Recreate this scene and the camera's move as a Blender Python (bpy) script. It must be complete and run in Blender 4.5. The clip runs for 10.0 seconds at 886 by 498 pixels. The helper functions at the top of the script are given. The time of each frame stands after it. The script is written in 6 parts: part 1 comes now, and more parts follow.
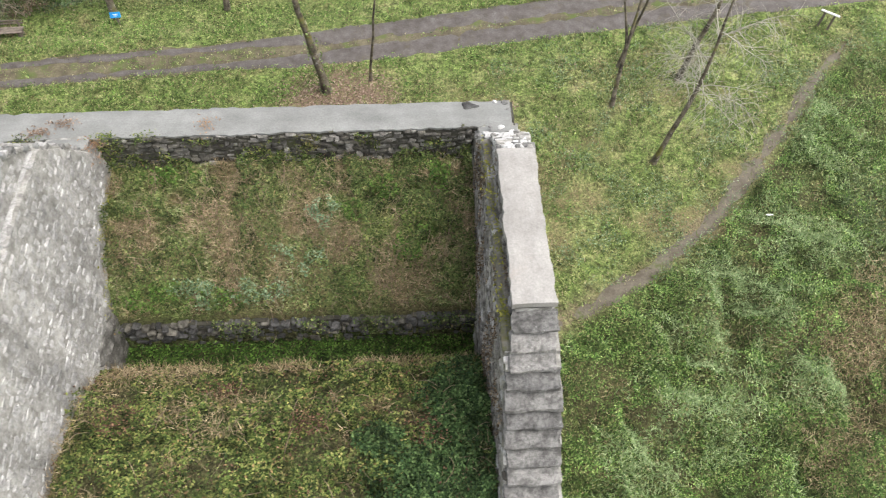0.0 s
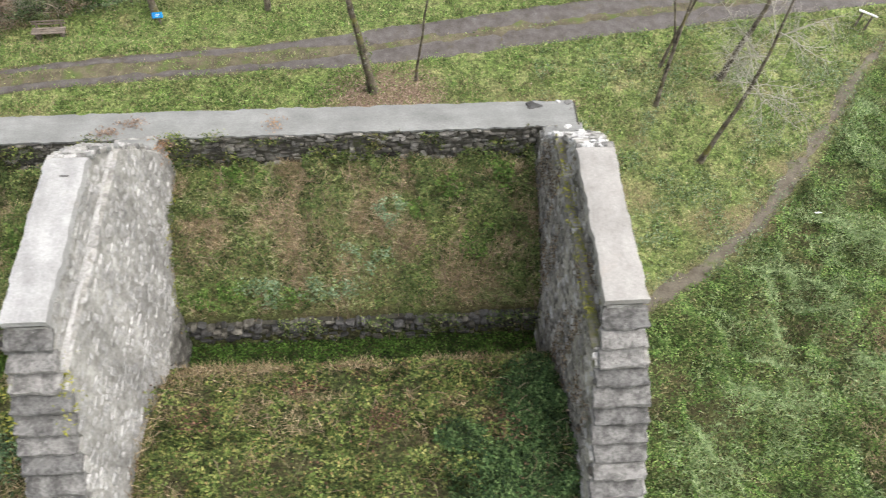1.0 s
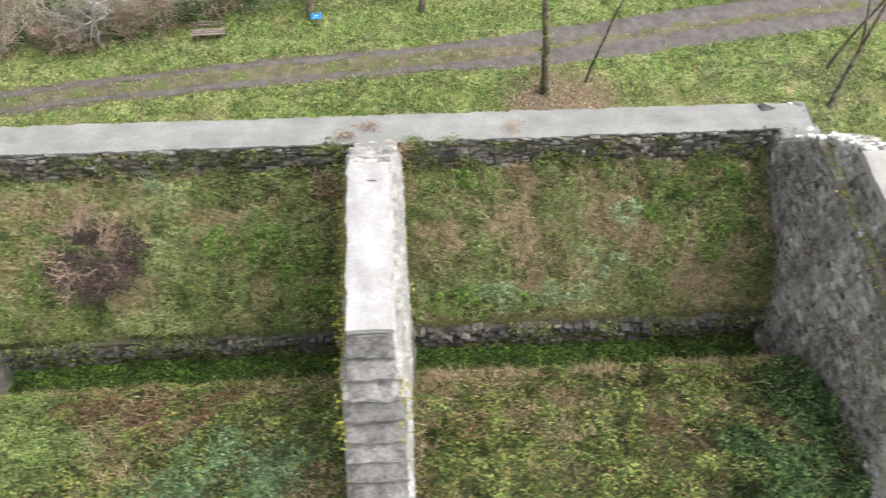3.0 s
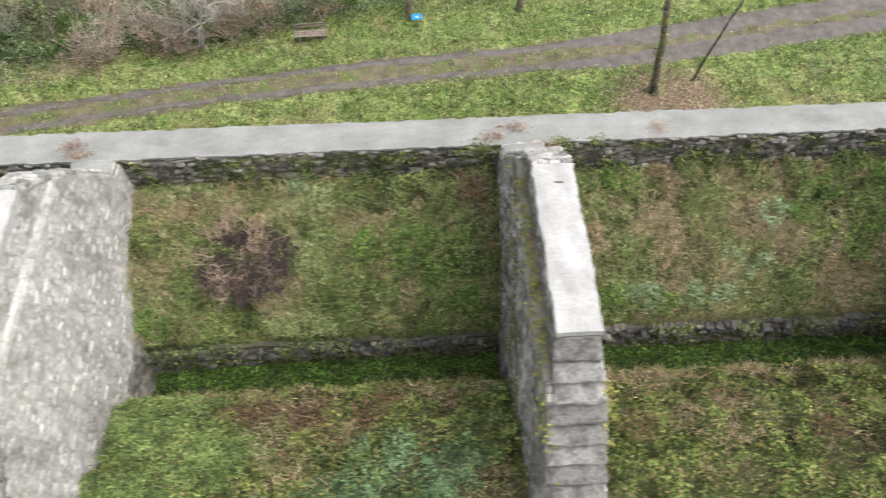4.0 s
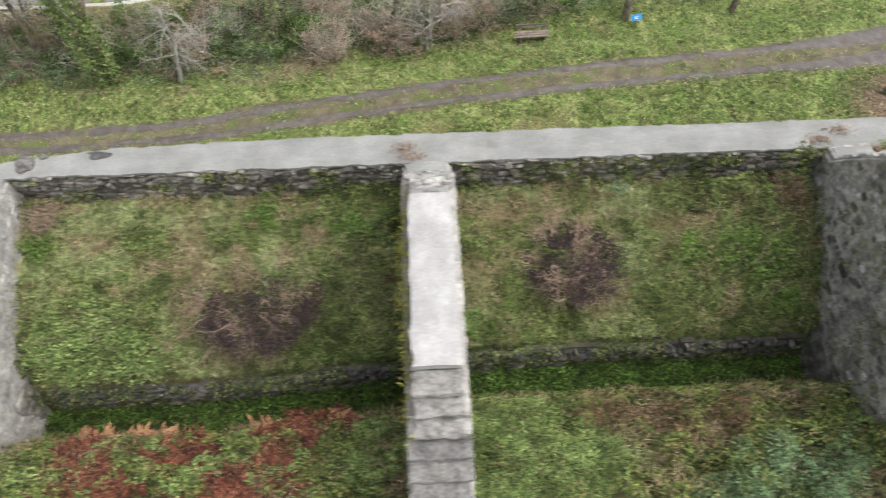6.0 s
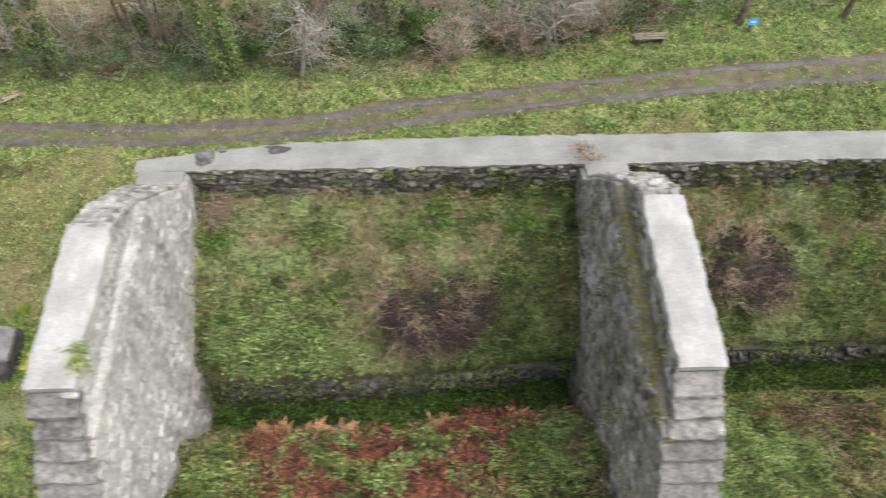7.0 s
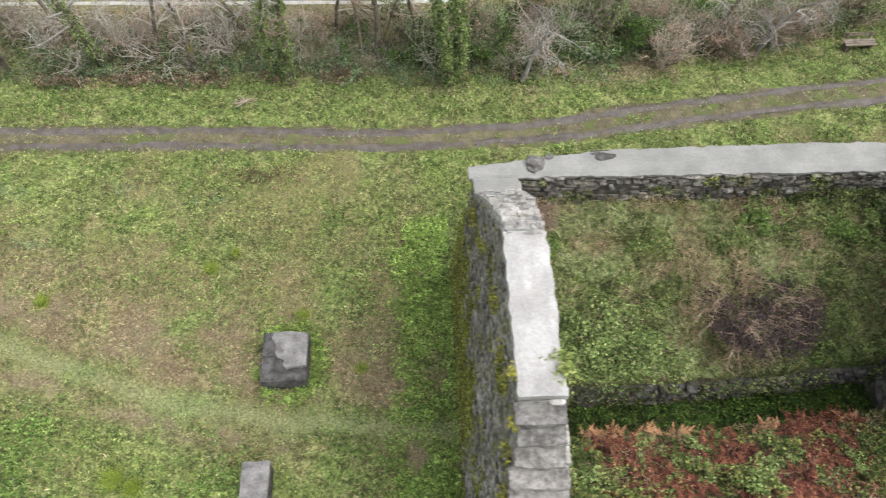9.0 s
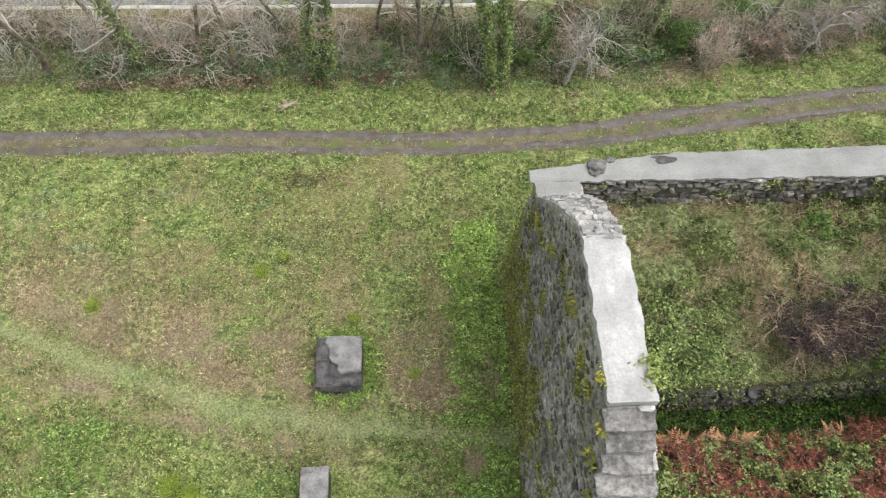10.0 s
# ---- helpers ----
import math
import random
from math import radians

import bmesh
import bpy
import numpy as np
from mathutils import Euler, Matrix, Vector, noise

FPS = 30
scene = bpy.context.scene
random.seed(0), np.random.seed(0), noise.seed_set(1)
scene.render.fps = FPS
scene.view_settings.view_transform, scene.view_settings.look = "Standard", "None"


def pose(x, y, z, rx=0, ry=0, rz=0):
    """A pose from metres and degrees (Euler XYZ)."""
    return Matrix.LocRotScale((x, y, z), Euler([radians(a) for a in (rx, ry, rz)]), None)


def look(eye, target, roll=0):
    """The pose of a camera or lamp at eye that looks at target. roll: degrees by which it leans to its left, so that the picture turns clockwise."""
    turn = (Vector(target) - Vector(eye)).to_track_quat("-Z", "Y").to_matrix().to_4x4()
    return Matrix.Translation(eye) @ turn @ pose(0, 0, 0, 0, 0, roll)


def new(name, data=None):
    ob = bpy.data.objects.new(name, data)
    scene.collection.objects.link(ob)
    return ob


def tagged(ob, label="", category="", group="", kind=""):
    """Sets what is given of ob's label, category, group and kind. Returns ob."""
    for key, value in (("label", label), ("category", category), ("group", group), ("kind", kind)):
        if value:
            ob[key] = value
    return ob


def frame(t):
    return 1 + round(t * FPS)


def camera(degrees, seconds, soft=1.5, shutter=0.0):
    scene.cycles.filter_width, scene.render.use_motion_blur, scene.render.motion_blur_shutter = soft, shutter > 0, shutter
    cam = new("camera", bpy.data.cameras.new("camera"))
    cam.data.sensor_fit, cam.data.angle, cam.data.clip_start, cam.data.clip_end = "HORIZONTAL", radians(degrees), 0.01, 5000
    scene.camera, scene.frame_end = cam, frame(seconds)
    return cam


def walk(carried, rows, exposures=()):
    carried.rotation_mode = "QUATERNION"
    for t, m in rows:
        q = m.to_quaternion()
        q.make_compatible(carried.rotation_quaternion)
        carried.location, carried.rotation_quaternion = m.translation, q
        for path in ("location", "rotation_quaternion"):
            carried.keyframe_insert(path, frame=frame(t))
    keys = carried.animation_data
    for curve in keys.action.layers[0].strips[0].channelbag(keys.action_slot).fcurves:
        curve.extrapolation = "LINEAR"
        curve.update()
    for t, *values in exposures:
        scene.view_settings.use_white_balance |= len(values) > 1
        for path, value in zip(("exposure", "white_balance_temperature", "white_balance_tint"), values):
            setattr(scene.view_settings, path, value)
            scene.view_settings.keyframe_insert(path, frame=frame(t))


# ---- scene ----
cam = camera(63.0, 10.0, 1.12, 0.6)
PATH = [
    (0, (11.425, -14.947, 22.852), (11.486, -13.907, 21.145), 0.8),
    (0.5, (10.445, -15.041, 23.018), (10.521, -14.004, 21.309), 1.4),
    (1, (9.104, -14.964, 22.975), (9.186, -13.926, 21.268), 1.6),
    (1.5, (7.443, -14.859, 22.929), (7.533, -13.82, 21.223), 1.9),
    (2, (5.603, -14.704, 22.912), (5.697, -13.667, 21.204), 2.0),
    (3.5, (-0.338, -14.181, 22.786), (-0.268, -13.146, 21.076), 0.9),
    (4, (-2.507, -14.033, 22.797), (-2.45, -13.0, 21.086), 0.1),
    (4.5, (-4.947, -13.877, 22.834), (-4.889, -12.845, 21.122), 0.2),
    (5, (-7.315, -13.732, 22.795), (-7.265, -12.697, 21.084), -0.2),
    (5.5, (-9.738, -13.595, 22.91), (-9.698, -12.564, 21.197), -0.8),
    (7, (-17.993, -13.227, 22.997), (-17.925, -12.207, 21.278), 2.0),
    (7.5, (-20.825, -13.086, 23.043), (-20.749, -12.07, 21.322), 2.4),
    (8, (-23.772, -12.937, 23.052), (-23.68, -11.922, 21.331), 3.2),
    (8.5, (-26.321, -12.841, 23.031), (-26.233, -11.822, 21.312), 2.9),
    (9, (-28.147, -12.778, 23.001), (-28.056, -11.758, 21.284), 3.1),
    (9.5, (-29.272, -12.692, 22.974), (-29.182, -11.669, 21.258), 3.0),
    (10, (-29.881, -12.618, 22.861), (-29.797, -11.59, 21.148), 2.7),
]
walk(cam, [(t, look(eye, target, roll)) for t, eye, target, roll in PATH], [(t, stops, 6600, 10) for t, stops in ((0, 1.25), (2.0, 1.25), (3.3, 1.5), (4.0, 1.42), (4.5, 1.25), (5.0, 1.2), (5.5, 1.25), (10, 1.25))])

# ---- light: a bright overcast sky with a veiled sun from the east ----
world = bpy.data.worlds.new("sky")
scene.world = world
world.use_nodes = True
wn = world.node_tree.nodes
sky = wn.new("ShaderNodeTexSky")
sky.sky_type = "NISHITA"
sky.sun_disc = False
sky.sun_elevation = radians(62)
sky.sun_rotation = radians(105)
sky.air_density, sky.dust_density, sky.ozone_density = 0.9, 3.5, 0.6
wn["Background"].inputs["Strength"].default_value = 0.15
cloud = wn.new("ShaderNodeHueSaturation")
cloud.inputs["Saturation"].default_value = 0.35
world.node_tree.links.new(sky.outputs["Color"], cloud.inputs["Color"])
world.node_tree.links.new(cloud.outputs["Color"], wn["Background"].inputs["Color"])

sun_data = bpy.data.lights.new("sun", "SUN")
sun_data.energy, sun_data.angle, sun_data.color = 0.85, radians(75), (1.0, 0.98, 0.95)
sun = new("sun", sun_data)
sun.matrix_world = look((40, -10, 80), (0, 0, 0))

# ---- materials ----
def ramp_of(nodes, stops):
    r = nodes.new("ShaderNodeValToRGB")
    while len(r.color_ramp.elements) < len(stops):
        r.color_ramp.elements.new(0.5)
    for e, (p, c) in zip(r.color_ramp.elements, stops):
        e.position, e.color = p, (*c, 1)
    return r


def noise_node(nodes, links, coords, scale, detail=6, rough=0.6):
    n = nodes.new("ShaderNodeTexNoise")
    n.inputs["Scale"].default_value = scale
    n.inputs["Detail"].default_value = detail
    n.inputs["Roughness"].default_value = rough
    links.new(coords, n.inputs["Vector"])
    return n.outputs["Fac"]


def mixed(nodes, links, fac, a, b, mode="MIX"):
    m = nodes.new("ShaderNodeMix")
    m.data_type, m.blend_type = "RGBA", mode
    for s, v in ((0, fac), (6, a), (7, b)):
        if isinstance(v, (int, float)):
            m.inputs[s].default_value = v
        elif isinstance(v, tuple):
            m.inputs[s].default_value = (*v, 1)
        else:
            links.new(v, m.inputs[s])
    return m.outputs[2]


def blank(name, roughness=0.9):
    m = bpy.data.materials.new(name)
    m.use_nodes = True
    b = m.node_tree.nodes["Principled BSDF"]
    b.inputs["Roughness"].default_value = roughness
    b.inputs["Specular IOR Level"].default_value = 0.25
    return m, m.node_tree.nodes, m.node_tree.links, b


def bump(nodes, links, height, bsdf, strength=0.4, distance=0.02):
    bn = nodes.new("ShaderNodeBump")
    bn.inputs["Strength"].default_value, bn.inputs["Distance"].default_value = strength, distance
    links.new(height, bn.inputs["Height"])
    links.new(bn.outputs["Normal"], bsdf.inputs["Normal"])


def place(nodes):
    return nodes.new("ShaderNodeNewGeometry").outputs["Position"]


def surface(name, stops, scale, fine, stain=None, roughness=0.9, relief=0.5, per_piece=0.0, spots=None, depth=0.02, contrast=0.38, second=None, drift=None):
    """Colour ramp over broad noise, fine grain, an optional stain and pale lichen spots, and relief."""
    m, n, l, b = blank(name, roughness)
    p = place(n)
    broad = noise_node(n, l, p, scale)
    r = ramp_of(n, stops)
    l.new(broad, r.inputs["Fac"])
    colour = r.outputs["Color"]
    grain = noise_node(n, l, p, fine, 4, 0.7)
    g = ramp_of(n, [(0.25, (1 - contrast,) * 3), (0.75, (1 + contrast * 0.66,) * 3)])
    l.new(grain, g.inputs["Fac"])
    colour = mixed(n, l, 1.0, colour, g.outputs["Color"], "MULTIPLY")
    if per_piece:
        info = n.new("ShaderNodeObjectInfo")
        geo = n.new("ShaderNodeNewGeometry")
        add = n.new("ShaderNodeMath")
        add.operation = "ADD"
        l.new(info.outputs["Random"], add.inputs[0])
        l.new(geo.outputs["Random Per Island"], add.inputs[1])
        fr = n.new("ShaderNodeMath")
        fr.operation = "FRACT"
        l.new(add.outputs[0], fr.inputs[0])
        pr = ramp_of(n, [(0.0, (1 - per_piece,) * 3), (1.0, (1 + per_piece * 0.7, 1 + per_piece * 0.66, 1 + per_piece * 0.6))])
        l.new(fr.outputs[0], pr.inputs["Fac"])
        colour = mixed(n, l, 1.0, colour, pr.outputs["Color"], "MULTIPLY")
    if drift:
        stretch = n.new("ShaderNodeMapping")
        stretch.inputs["Scale"].default_value = drift[0]
        l.new(p, stretch.inputs["Vector"])
        dr = ramp_of(n, [(0.36, (drift[1],) * 3), (0.64, (drift[2],) * 3)])
        l.new(noise_node(n, l, stretch.outputs["Vector"], 1.0, 7, 0.68), dr.inputs["Fac"])
        colour = mixed(n, l, 1.0, colour, dr.outputs["Color"], "MULTIPLY")
    if stain:
        where = noise_node(n, l, p, stain[1], 8, 0.65)
        sr = ramp_of(n, [(stain[2], (0, 0, 0)), (stain[2] + 0.12, (1, 1, 1))])
        l.new(where, sr.inputs["Fac"])
        colour = mixed(n, l, sr.outputs["Color"], colour, stain[0])
    if second:
        where = noise_node(n, l, p, second[1], 9, 0.72)
        sr = ramp_of(n, [(second[2], (0, 0, 0)), (second[2] + 0.16, (0.85, 0.85, 0.85))])
        l.new(where, sr.inputs["Fac"])
        colour = mixed(n, l, sr.outputs["Color"], colour, second[0])
    if spots:
        where = noise_node(n, l, p, spots[1], 9, 0.78)
        sr = ramp_of(n, [(spots[2], (0, 0, 0)), (spots[2] + 0.14, (1, 1, 1))])
        l.new(where, sr.inputs["Fac"])
        colour = mixed(n, l, sr.outputs["Color"], colour, spots[0])
    l.new(colour, b.inputs["Base Color"])
    bump(n, l, grain, b, relief, depth)
    return m


def leafy(name, stops, patch=None, roughness=0.75, gloss=0.2, clump=None):
    """Leaves: a colour for each leaf, and drifts of another tint over some metres."""
    m, n, l, b = blank(name, roughness)
    b.inputs["Specular IOR Level"].default_value = gloss
    geo = n.new("ShaderNodeNewGeometry")
    r = ramp_of(n, stops)
    l.new(geo.outputs["Random Per Island"], r.inputs["Fac"])
    colour = r.outputs["Color"]
    if patch:
        where = noise_node(n, l, geo.outputs["Position"], patch[1], 4, 0.6)
        pr = ramp_of(n, [(patch[2], (0, 0, 0)), (patch[2] + 0.15, (1, 1, 1))])
        l.new(where, pr.inputs["Fac"])
        colour = mixed(n, l, pr.outputs["Color"], colour, patch[0])
    if clump:
        where = noise_node(n, l, geo.outputs["Position"], clump[0], 4, 0.65)
        lo, hi = clump[1], clump[2]
        cr = ramp_of(n, [(0.34, (lo, lo, lo * 0.9)), (0.50, (1, 1, 1)), (0.66, (hi, hi, hi * 1.02))])
        l.new(where, cr.inputs["Fac"])
        colour = mixed(n, l, 1.0, colour, cr.outputs["Color"], "MULTIPLY")
        tufts = ramp_of(n, [(0.36, (0.50, 0.52, 0.46)), (0.50, (1, 1, 1)), (0.64, (1.42, 1.40, 1.36))])
        l.new(noise_node(n, l, geo.outputs["Position"], 6.5, 3, 0.6), tufts.inputs["Fac"])
        colour = mixed(n, l, 1.0, colour, tufts.outputs["Color"], "MULTIPLY")
    l.new(colour, b.inputs["Base Color"])
    return m


concrete = surface("grey_weathered_concrete", [(0.34, (0.185, 0.187, 0.177)), (0.66, (0.244, 0.247, 0.235))], 0.9, 18, ((0.146, 0.144, 0.132), 1.1, 0.62), 0.88, 0.5, contrast=0.22, second=((0.19, 0.168, 0.145), 0.5, 0.66), spots=((0.303, 0.307, 0.295), 1.7, 0.62), drift=((0.5, 1.6, 1.0), 0.86, 1.1))
bright_concrete = surface("bleached_concrete", [(0.36, (0.30, 0.296, 0.286)), (0.62, (0.385, 0.381, 0.37))], 1.5, 16, ((0.215, 0.211, 0.2), 1.9, 0.62), 0.9, 0.6, contrast=0.24, second=((0.29, 0.262, 0.23), 1.3, 0.62), spots=((0.47, 0.467, 0.455), 2.6, 0.60), drift=((2.2, 0.7, 1.0), 0.84, 1.08))
pale_concrete = surface("pale_grey_concrete", [(0.34, (0.275, 0.262, 0.243)), (0.66, (0.36, 0.345, 0.322))], 1.4, 18, ((0.21, 0.198, 0.18), 1.7, 0.63), 0.9, 0.5, contrast=0.22, second=((0.32, 0.28, 0.245), 1.0, 0.60), drift=((2.0, 0.7, 1.0), 0.86, 1.08))
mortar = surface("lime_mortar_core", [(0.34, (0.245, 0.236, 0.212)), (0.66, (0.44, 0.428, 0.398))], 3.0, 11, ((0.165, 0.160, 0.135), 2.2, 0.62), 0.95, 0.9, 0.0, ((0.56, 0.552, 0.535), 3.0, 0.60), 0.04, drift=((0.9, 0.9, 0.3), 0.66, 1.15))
# Darker mortar for the west faces: moss, and shade put into the colour.
mossy_shade_mortar = surface("shade_toned_mossy_mortar", [(0.34, (0.154, 0.145, 0.120)), (0.66, (0.384, 0.366, 0.315))], 3.0, 12, ((0.105, 0.108, 0.045), 1.6, 0.58), 0.95, 0.9, 0.0, ((0.42, 0.408, 0.375), 3.0, 0.60), 0.04, second=((0.080, 0.076, 0.068), 1.4, 0.60), drift=((0.9, 0.9, 0.3), 0.60, 1.25))
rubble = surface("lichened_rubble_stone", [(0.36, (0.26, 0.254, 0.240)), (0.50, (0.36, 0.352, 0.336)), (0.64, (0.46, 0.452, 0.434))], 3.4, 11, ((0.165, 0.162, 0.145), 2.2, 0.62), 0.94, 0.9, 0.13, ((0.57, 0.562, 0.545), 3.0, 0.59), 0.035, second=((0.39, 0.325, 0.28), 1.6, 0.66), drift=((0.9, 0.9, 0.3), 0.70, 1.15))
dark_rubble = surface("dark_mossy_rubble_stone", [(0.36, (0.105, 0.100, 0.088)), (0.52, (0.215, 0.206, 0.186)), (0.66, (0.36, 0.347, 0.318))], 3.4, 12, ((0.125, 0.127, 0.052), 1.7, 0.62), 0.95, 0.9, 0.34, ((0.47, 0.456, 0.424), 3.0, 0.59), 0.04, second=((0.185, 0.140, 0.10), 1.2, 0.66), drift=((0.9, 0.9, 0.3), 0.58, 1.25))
dark_mortar = surface("dark_earthy_joints", [(0.3, (0.035, 0.033, 0.027)), (0.7, (0.10, 0.095, 0.075))], 1.5, 14, ((0.07, 0.08, 0.025), 1.1, 0.58), 0.95, 0.8)
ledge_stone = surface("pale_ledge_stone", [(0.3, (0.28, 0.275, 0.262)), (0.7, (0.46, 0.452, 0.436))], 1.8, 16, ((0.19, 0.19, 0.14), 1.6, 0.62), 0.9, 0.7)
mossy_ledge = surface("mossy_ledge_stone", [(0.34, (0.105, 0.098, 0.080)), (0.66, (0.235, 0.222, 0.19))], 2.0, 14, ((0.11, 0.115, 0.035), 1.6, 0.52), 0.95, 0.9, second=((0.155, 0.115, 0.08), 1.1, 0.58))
limewash = surface("flaking_limewash", [(0.34, (0.40, 0.395, 0.38)), (0.66, (0.62, 0.612, 0.595))], 3.0, 18, ((0.22, 0.217, 0.205), 2.6, 0.58), 0.92, 0.7)
step_stone = surface("grey_step_stone", [(0.36, (0.104, 0.101, 0.095)), (0.64, (0.257, 0.251, 0.239))], 3.0, 12, ((0.070, 0.068, 0.062), 3.0, 0.60), 0.92, 1.0, 0.30, ((0.47, 0.465, 0.45), 3.2, 0.61), 0.04, second=((0.185, 0.155, 0.125), 1.6, 0.66))
gravel = surface("muddy_gravel", [(0.32, (0.070, 0.059, 0.051)), (0.68, (0.132, 0.119, 0.111))], 2.4, 16, ((0.085, 0.072, 0.045), 1.3, 0.57), 0.6, 0.8, 0.0, ((0.185, 0.176, 0.173), 1.5, 0.60))
trodden = surface("trodden_turf", [(0.36, (0.085, 0.072, 0.048)), (0.64, (0.155, 0.135, 0.085))], 2.0, 12, ((0.085, 0.110, 0.032), 1.1, 0.50), 0.9, 0.8)
mud = surface("trodden_mud", [(0.32, (0.100, 0.085, 0.064)), (0.68, (0.185, 0.162, 0.125))], 1.8, 14, ((0.085, 0.105, 0.035), 1.8, 0.56), 0.85, 0.8, 0.0, ((0.27, 0.24, 0.19), 2.2, 0.62))
asphalt = surface("road_asphalt", [(0.3, (0.12, 0.118, 0.114)), (0.7, (0.18, 0.177, 0.17))], 0.6, 40)
white_paint = surface("road_paint", [(0.3, (0.42, 0.42, 0.41)), (0.7, (0.62, 0.62, 0.6))], 3, 40)


def ground_material():
    m, n, l, b = blank("grassy_earth", 0.95)
    p = place(n)
    r = ramp_of(n, [(0.30, (0.075, 0.108, 0.026)), (0.44, (0.120, 0.170, 0.048)), (0.56, (0.182, 0.206, 0.082)), (0.70, (0.29, 0.25, 0.140))])
    l.new(noise_node(n, l, p, 0.9, 10, 0.82), r.inputs["Fac"])
    grain = noise_node(n, l, p, 14, 5, 0.75)
    g = ramp_of(n, [(0.32, (0.28, 0.29, 0.26)), (0.68, (1.62, 1.60, 1.56))])
    l.new(grain, g.inputs["Fac"])
    colour = mixed(n, l, 1.0, r.outputs["Color"], g.outputs["Color"], "MULTIPLY")
    tufts = ramp_of(n, [(0.36, (0.38, 0.42, 0.33)), (0.5, (1, 1, 1)), (0.66, (1.35, 1.33, 1.3))])
    l.new(noise_node(n, l, p, 2.4, 6, 0.7), tufts.inputs["Fac"])
    colour = mixed(n, l, 1.0, colour, tufts.outputs["Color"], "MULTIPLY")
    small = ramp_of(n, [(0.36, (0.50, 0.50, 0.46)), (0.5, (1, 1, 1)), (0.66, (1.4, 1.4, 1.36))])
    l.new(noise_node(n, l, p, 6.5, 4, 0.65), small.inputs["Fac"])
    colour = mixed(n, l, 1.0, colour, small.outputs["Color"], "MULTIPLY")
    # The last tint nearly blackens ground, shade between leaves put into its colour.
    for attr, tint in (("dry", (0.19, 0.155, 0.085)), ("bare", (0.165, 0.128, 0.088)), ("worn", (0.185, 0.215, 0.105)), ("litter", (0.21, 0.15, 0.11)), ("darkened", (0.016, 0.019, 0.008))):
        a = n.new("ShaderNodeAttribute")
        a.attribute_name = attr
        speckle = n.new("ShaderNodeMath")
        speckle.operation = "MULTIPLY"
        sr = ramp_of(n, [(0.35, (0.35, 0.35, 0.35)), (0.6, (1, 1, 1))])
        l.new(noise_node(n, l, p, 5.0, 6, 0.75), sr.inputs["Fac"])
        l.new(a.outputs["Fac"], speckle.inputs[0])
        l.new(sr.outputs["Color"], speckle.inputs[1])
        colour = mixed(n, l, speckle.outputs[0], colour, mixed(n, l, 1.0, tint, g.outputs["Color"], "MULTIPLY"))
    l.new(colour, b.inputs["Base Color"])
    bump(n, l, grain, b, 0.8, 0.05)
    return m


earth = ground_material()
grass_leaf = leafy("meadow_grass", [(0.0, (0.051, 0.083, 0.024)), (0.35, (0.140, 0.184, 0.061)), (0.75, (0.250, 0.278, 0.112)), (0.92, (0.315, 0.302, 0.150)), (1.0, (0.390, 0.325, 0.220))], ((0.200, 0.165, 0.083), 0.9, 0.54), clump=(2.2, 0.42, 1.48))
lush_leaf = leafy("lush_herbs", [(0.0, (0.040, 0.081, 0.016)), (0.4, (0.091, 0.163, 0.034)), (0.8, (0.156, 0.239, 0.060)), (1.0, (0.251, 0.305, 0.111))], clump=(1.1, 0.55, 1.45))
cover_leaf = leafy("slope_cover_leaves", [(0.0, (0.021, 0.037, 0.011)), (0.35, (0.066, 0.100, 0.028)), (0.75, (0.129, 0.166, 0.054)), (0.93, (0.200, 0.209, 0.081)), (1.0, (0.180, 0.126, 0.072))], ((0.150, 0.110, 0.062), 1.1, 0.60), clump=(1.3, 0.36, 1.5))
dark_bank_leaf = leafy("dark_bank_leaves", [(0.0, (0.010, 0.024, 0.008)), (0.6, (0.036, 0.070, 0.020)), (1.0, (0.10, 0.15, 0.055))], clump=(1.6, 0.45, 1.5))
wine_leaf = leafy("reddish_brown_leaves", [(0.0, (0.045, 0.024, 0.016)), (0.6, (0.105, 0.060, 0.038)), (1.0, (0.19, 0.115, 0.070))], clump=(1.6, 0.6, 1.3))
nettle_leaf = leafy("fresh_green_leaves", [(0.0, (0.028, 0.060, 0.011)), (0.5, (0.072, 0.135, 0.024)), (1.0, (0.148, 0.220, 0.054))], clump=(1.8, 0.5, 1.3))
cane = surface("dead_bramble_canes", [(0.3, (0.14, 0.098, 0.062)), (0.7, (0.30, 0.235, 0.165))], 1.2, 30)
fern_leaf = leafy("blue_green_fern", [(0.0, (0.030, 0.052, 0.024)), (0.5, (0.085, 0.130, 0.060)), (1.0, (0.19, 0.25, 0.13))], ((0.17, 0.135, 0.075), 0.6, 0.55), clump=(1.2, 0.45, 1.5))
straw = leafy("dead_grass_stems", [(0.0, (0.132, 0.097, 0.055)), (0.5, (0.247, 0.188, 0.110)), (1.0, (0.425, 0.348, 0.226))], ((0.190, 0.140, 0.085), 0.8, 0.58), clump=(1.6, 0.6, 1.3))
bramble_leaf = leafy("bramble_leaves", [(0.0, (0.016, 0.031, 0.009)), (0.35, (0.061, 0.094, 0.022)), (0.75, (0.145, 0.178, 0.048)), (0.93, (0.234, 0.230, 0.078)), (1.0, (0.193, 0.115, 0.061))], ((0.145, 0.110, 0.058), 0.7, 0.59), clump=(1.2, 0.34, 1.5))
tuft_leaf = leafy("bright_tuft_grass", [(0.0, (0.12, 0.19, 0.02)), (1.0, (0.30, 0.36, 0.07))])
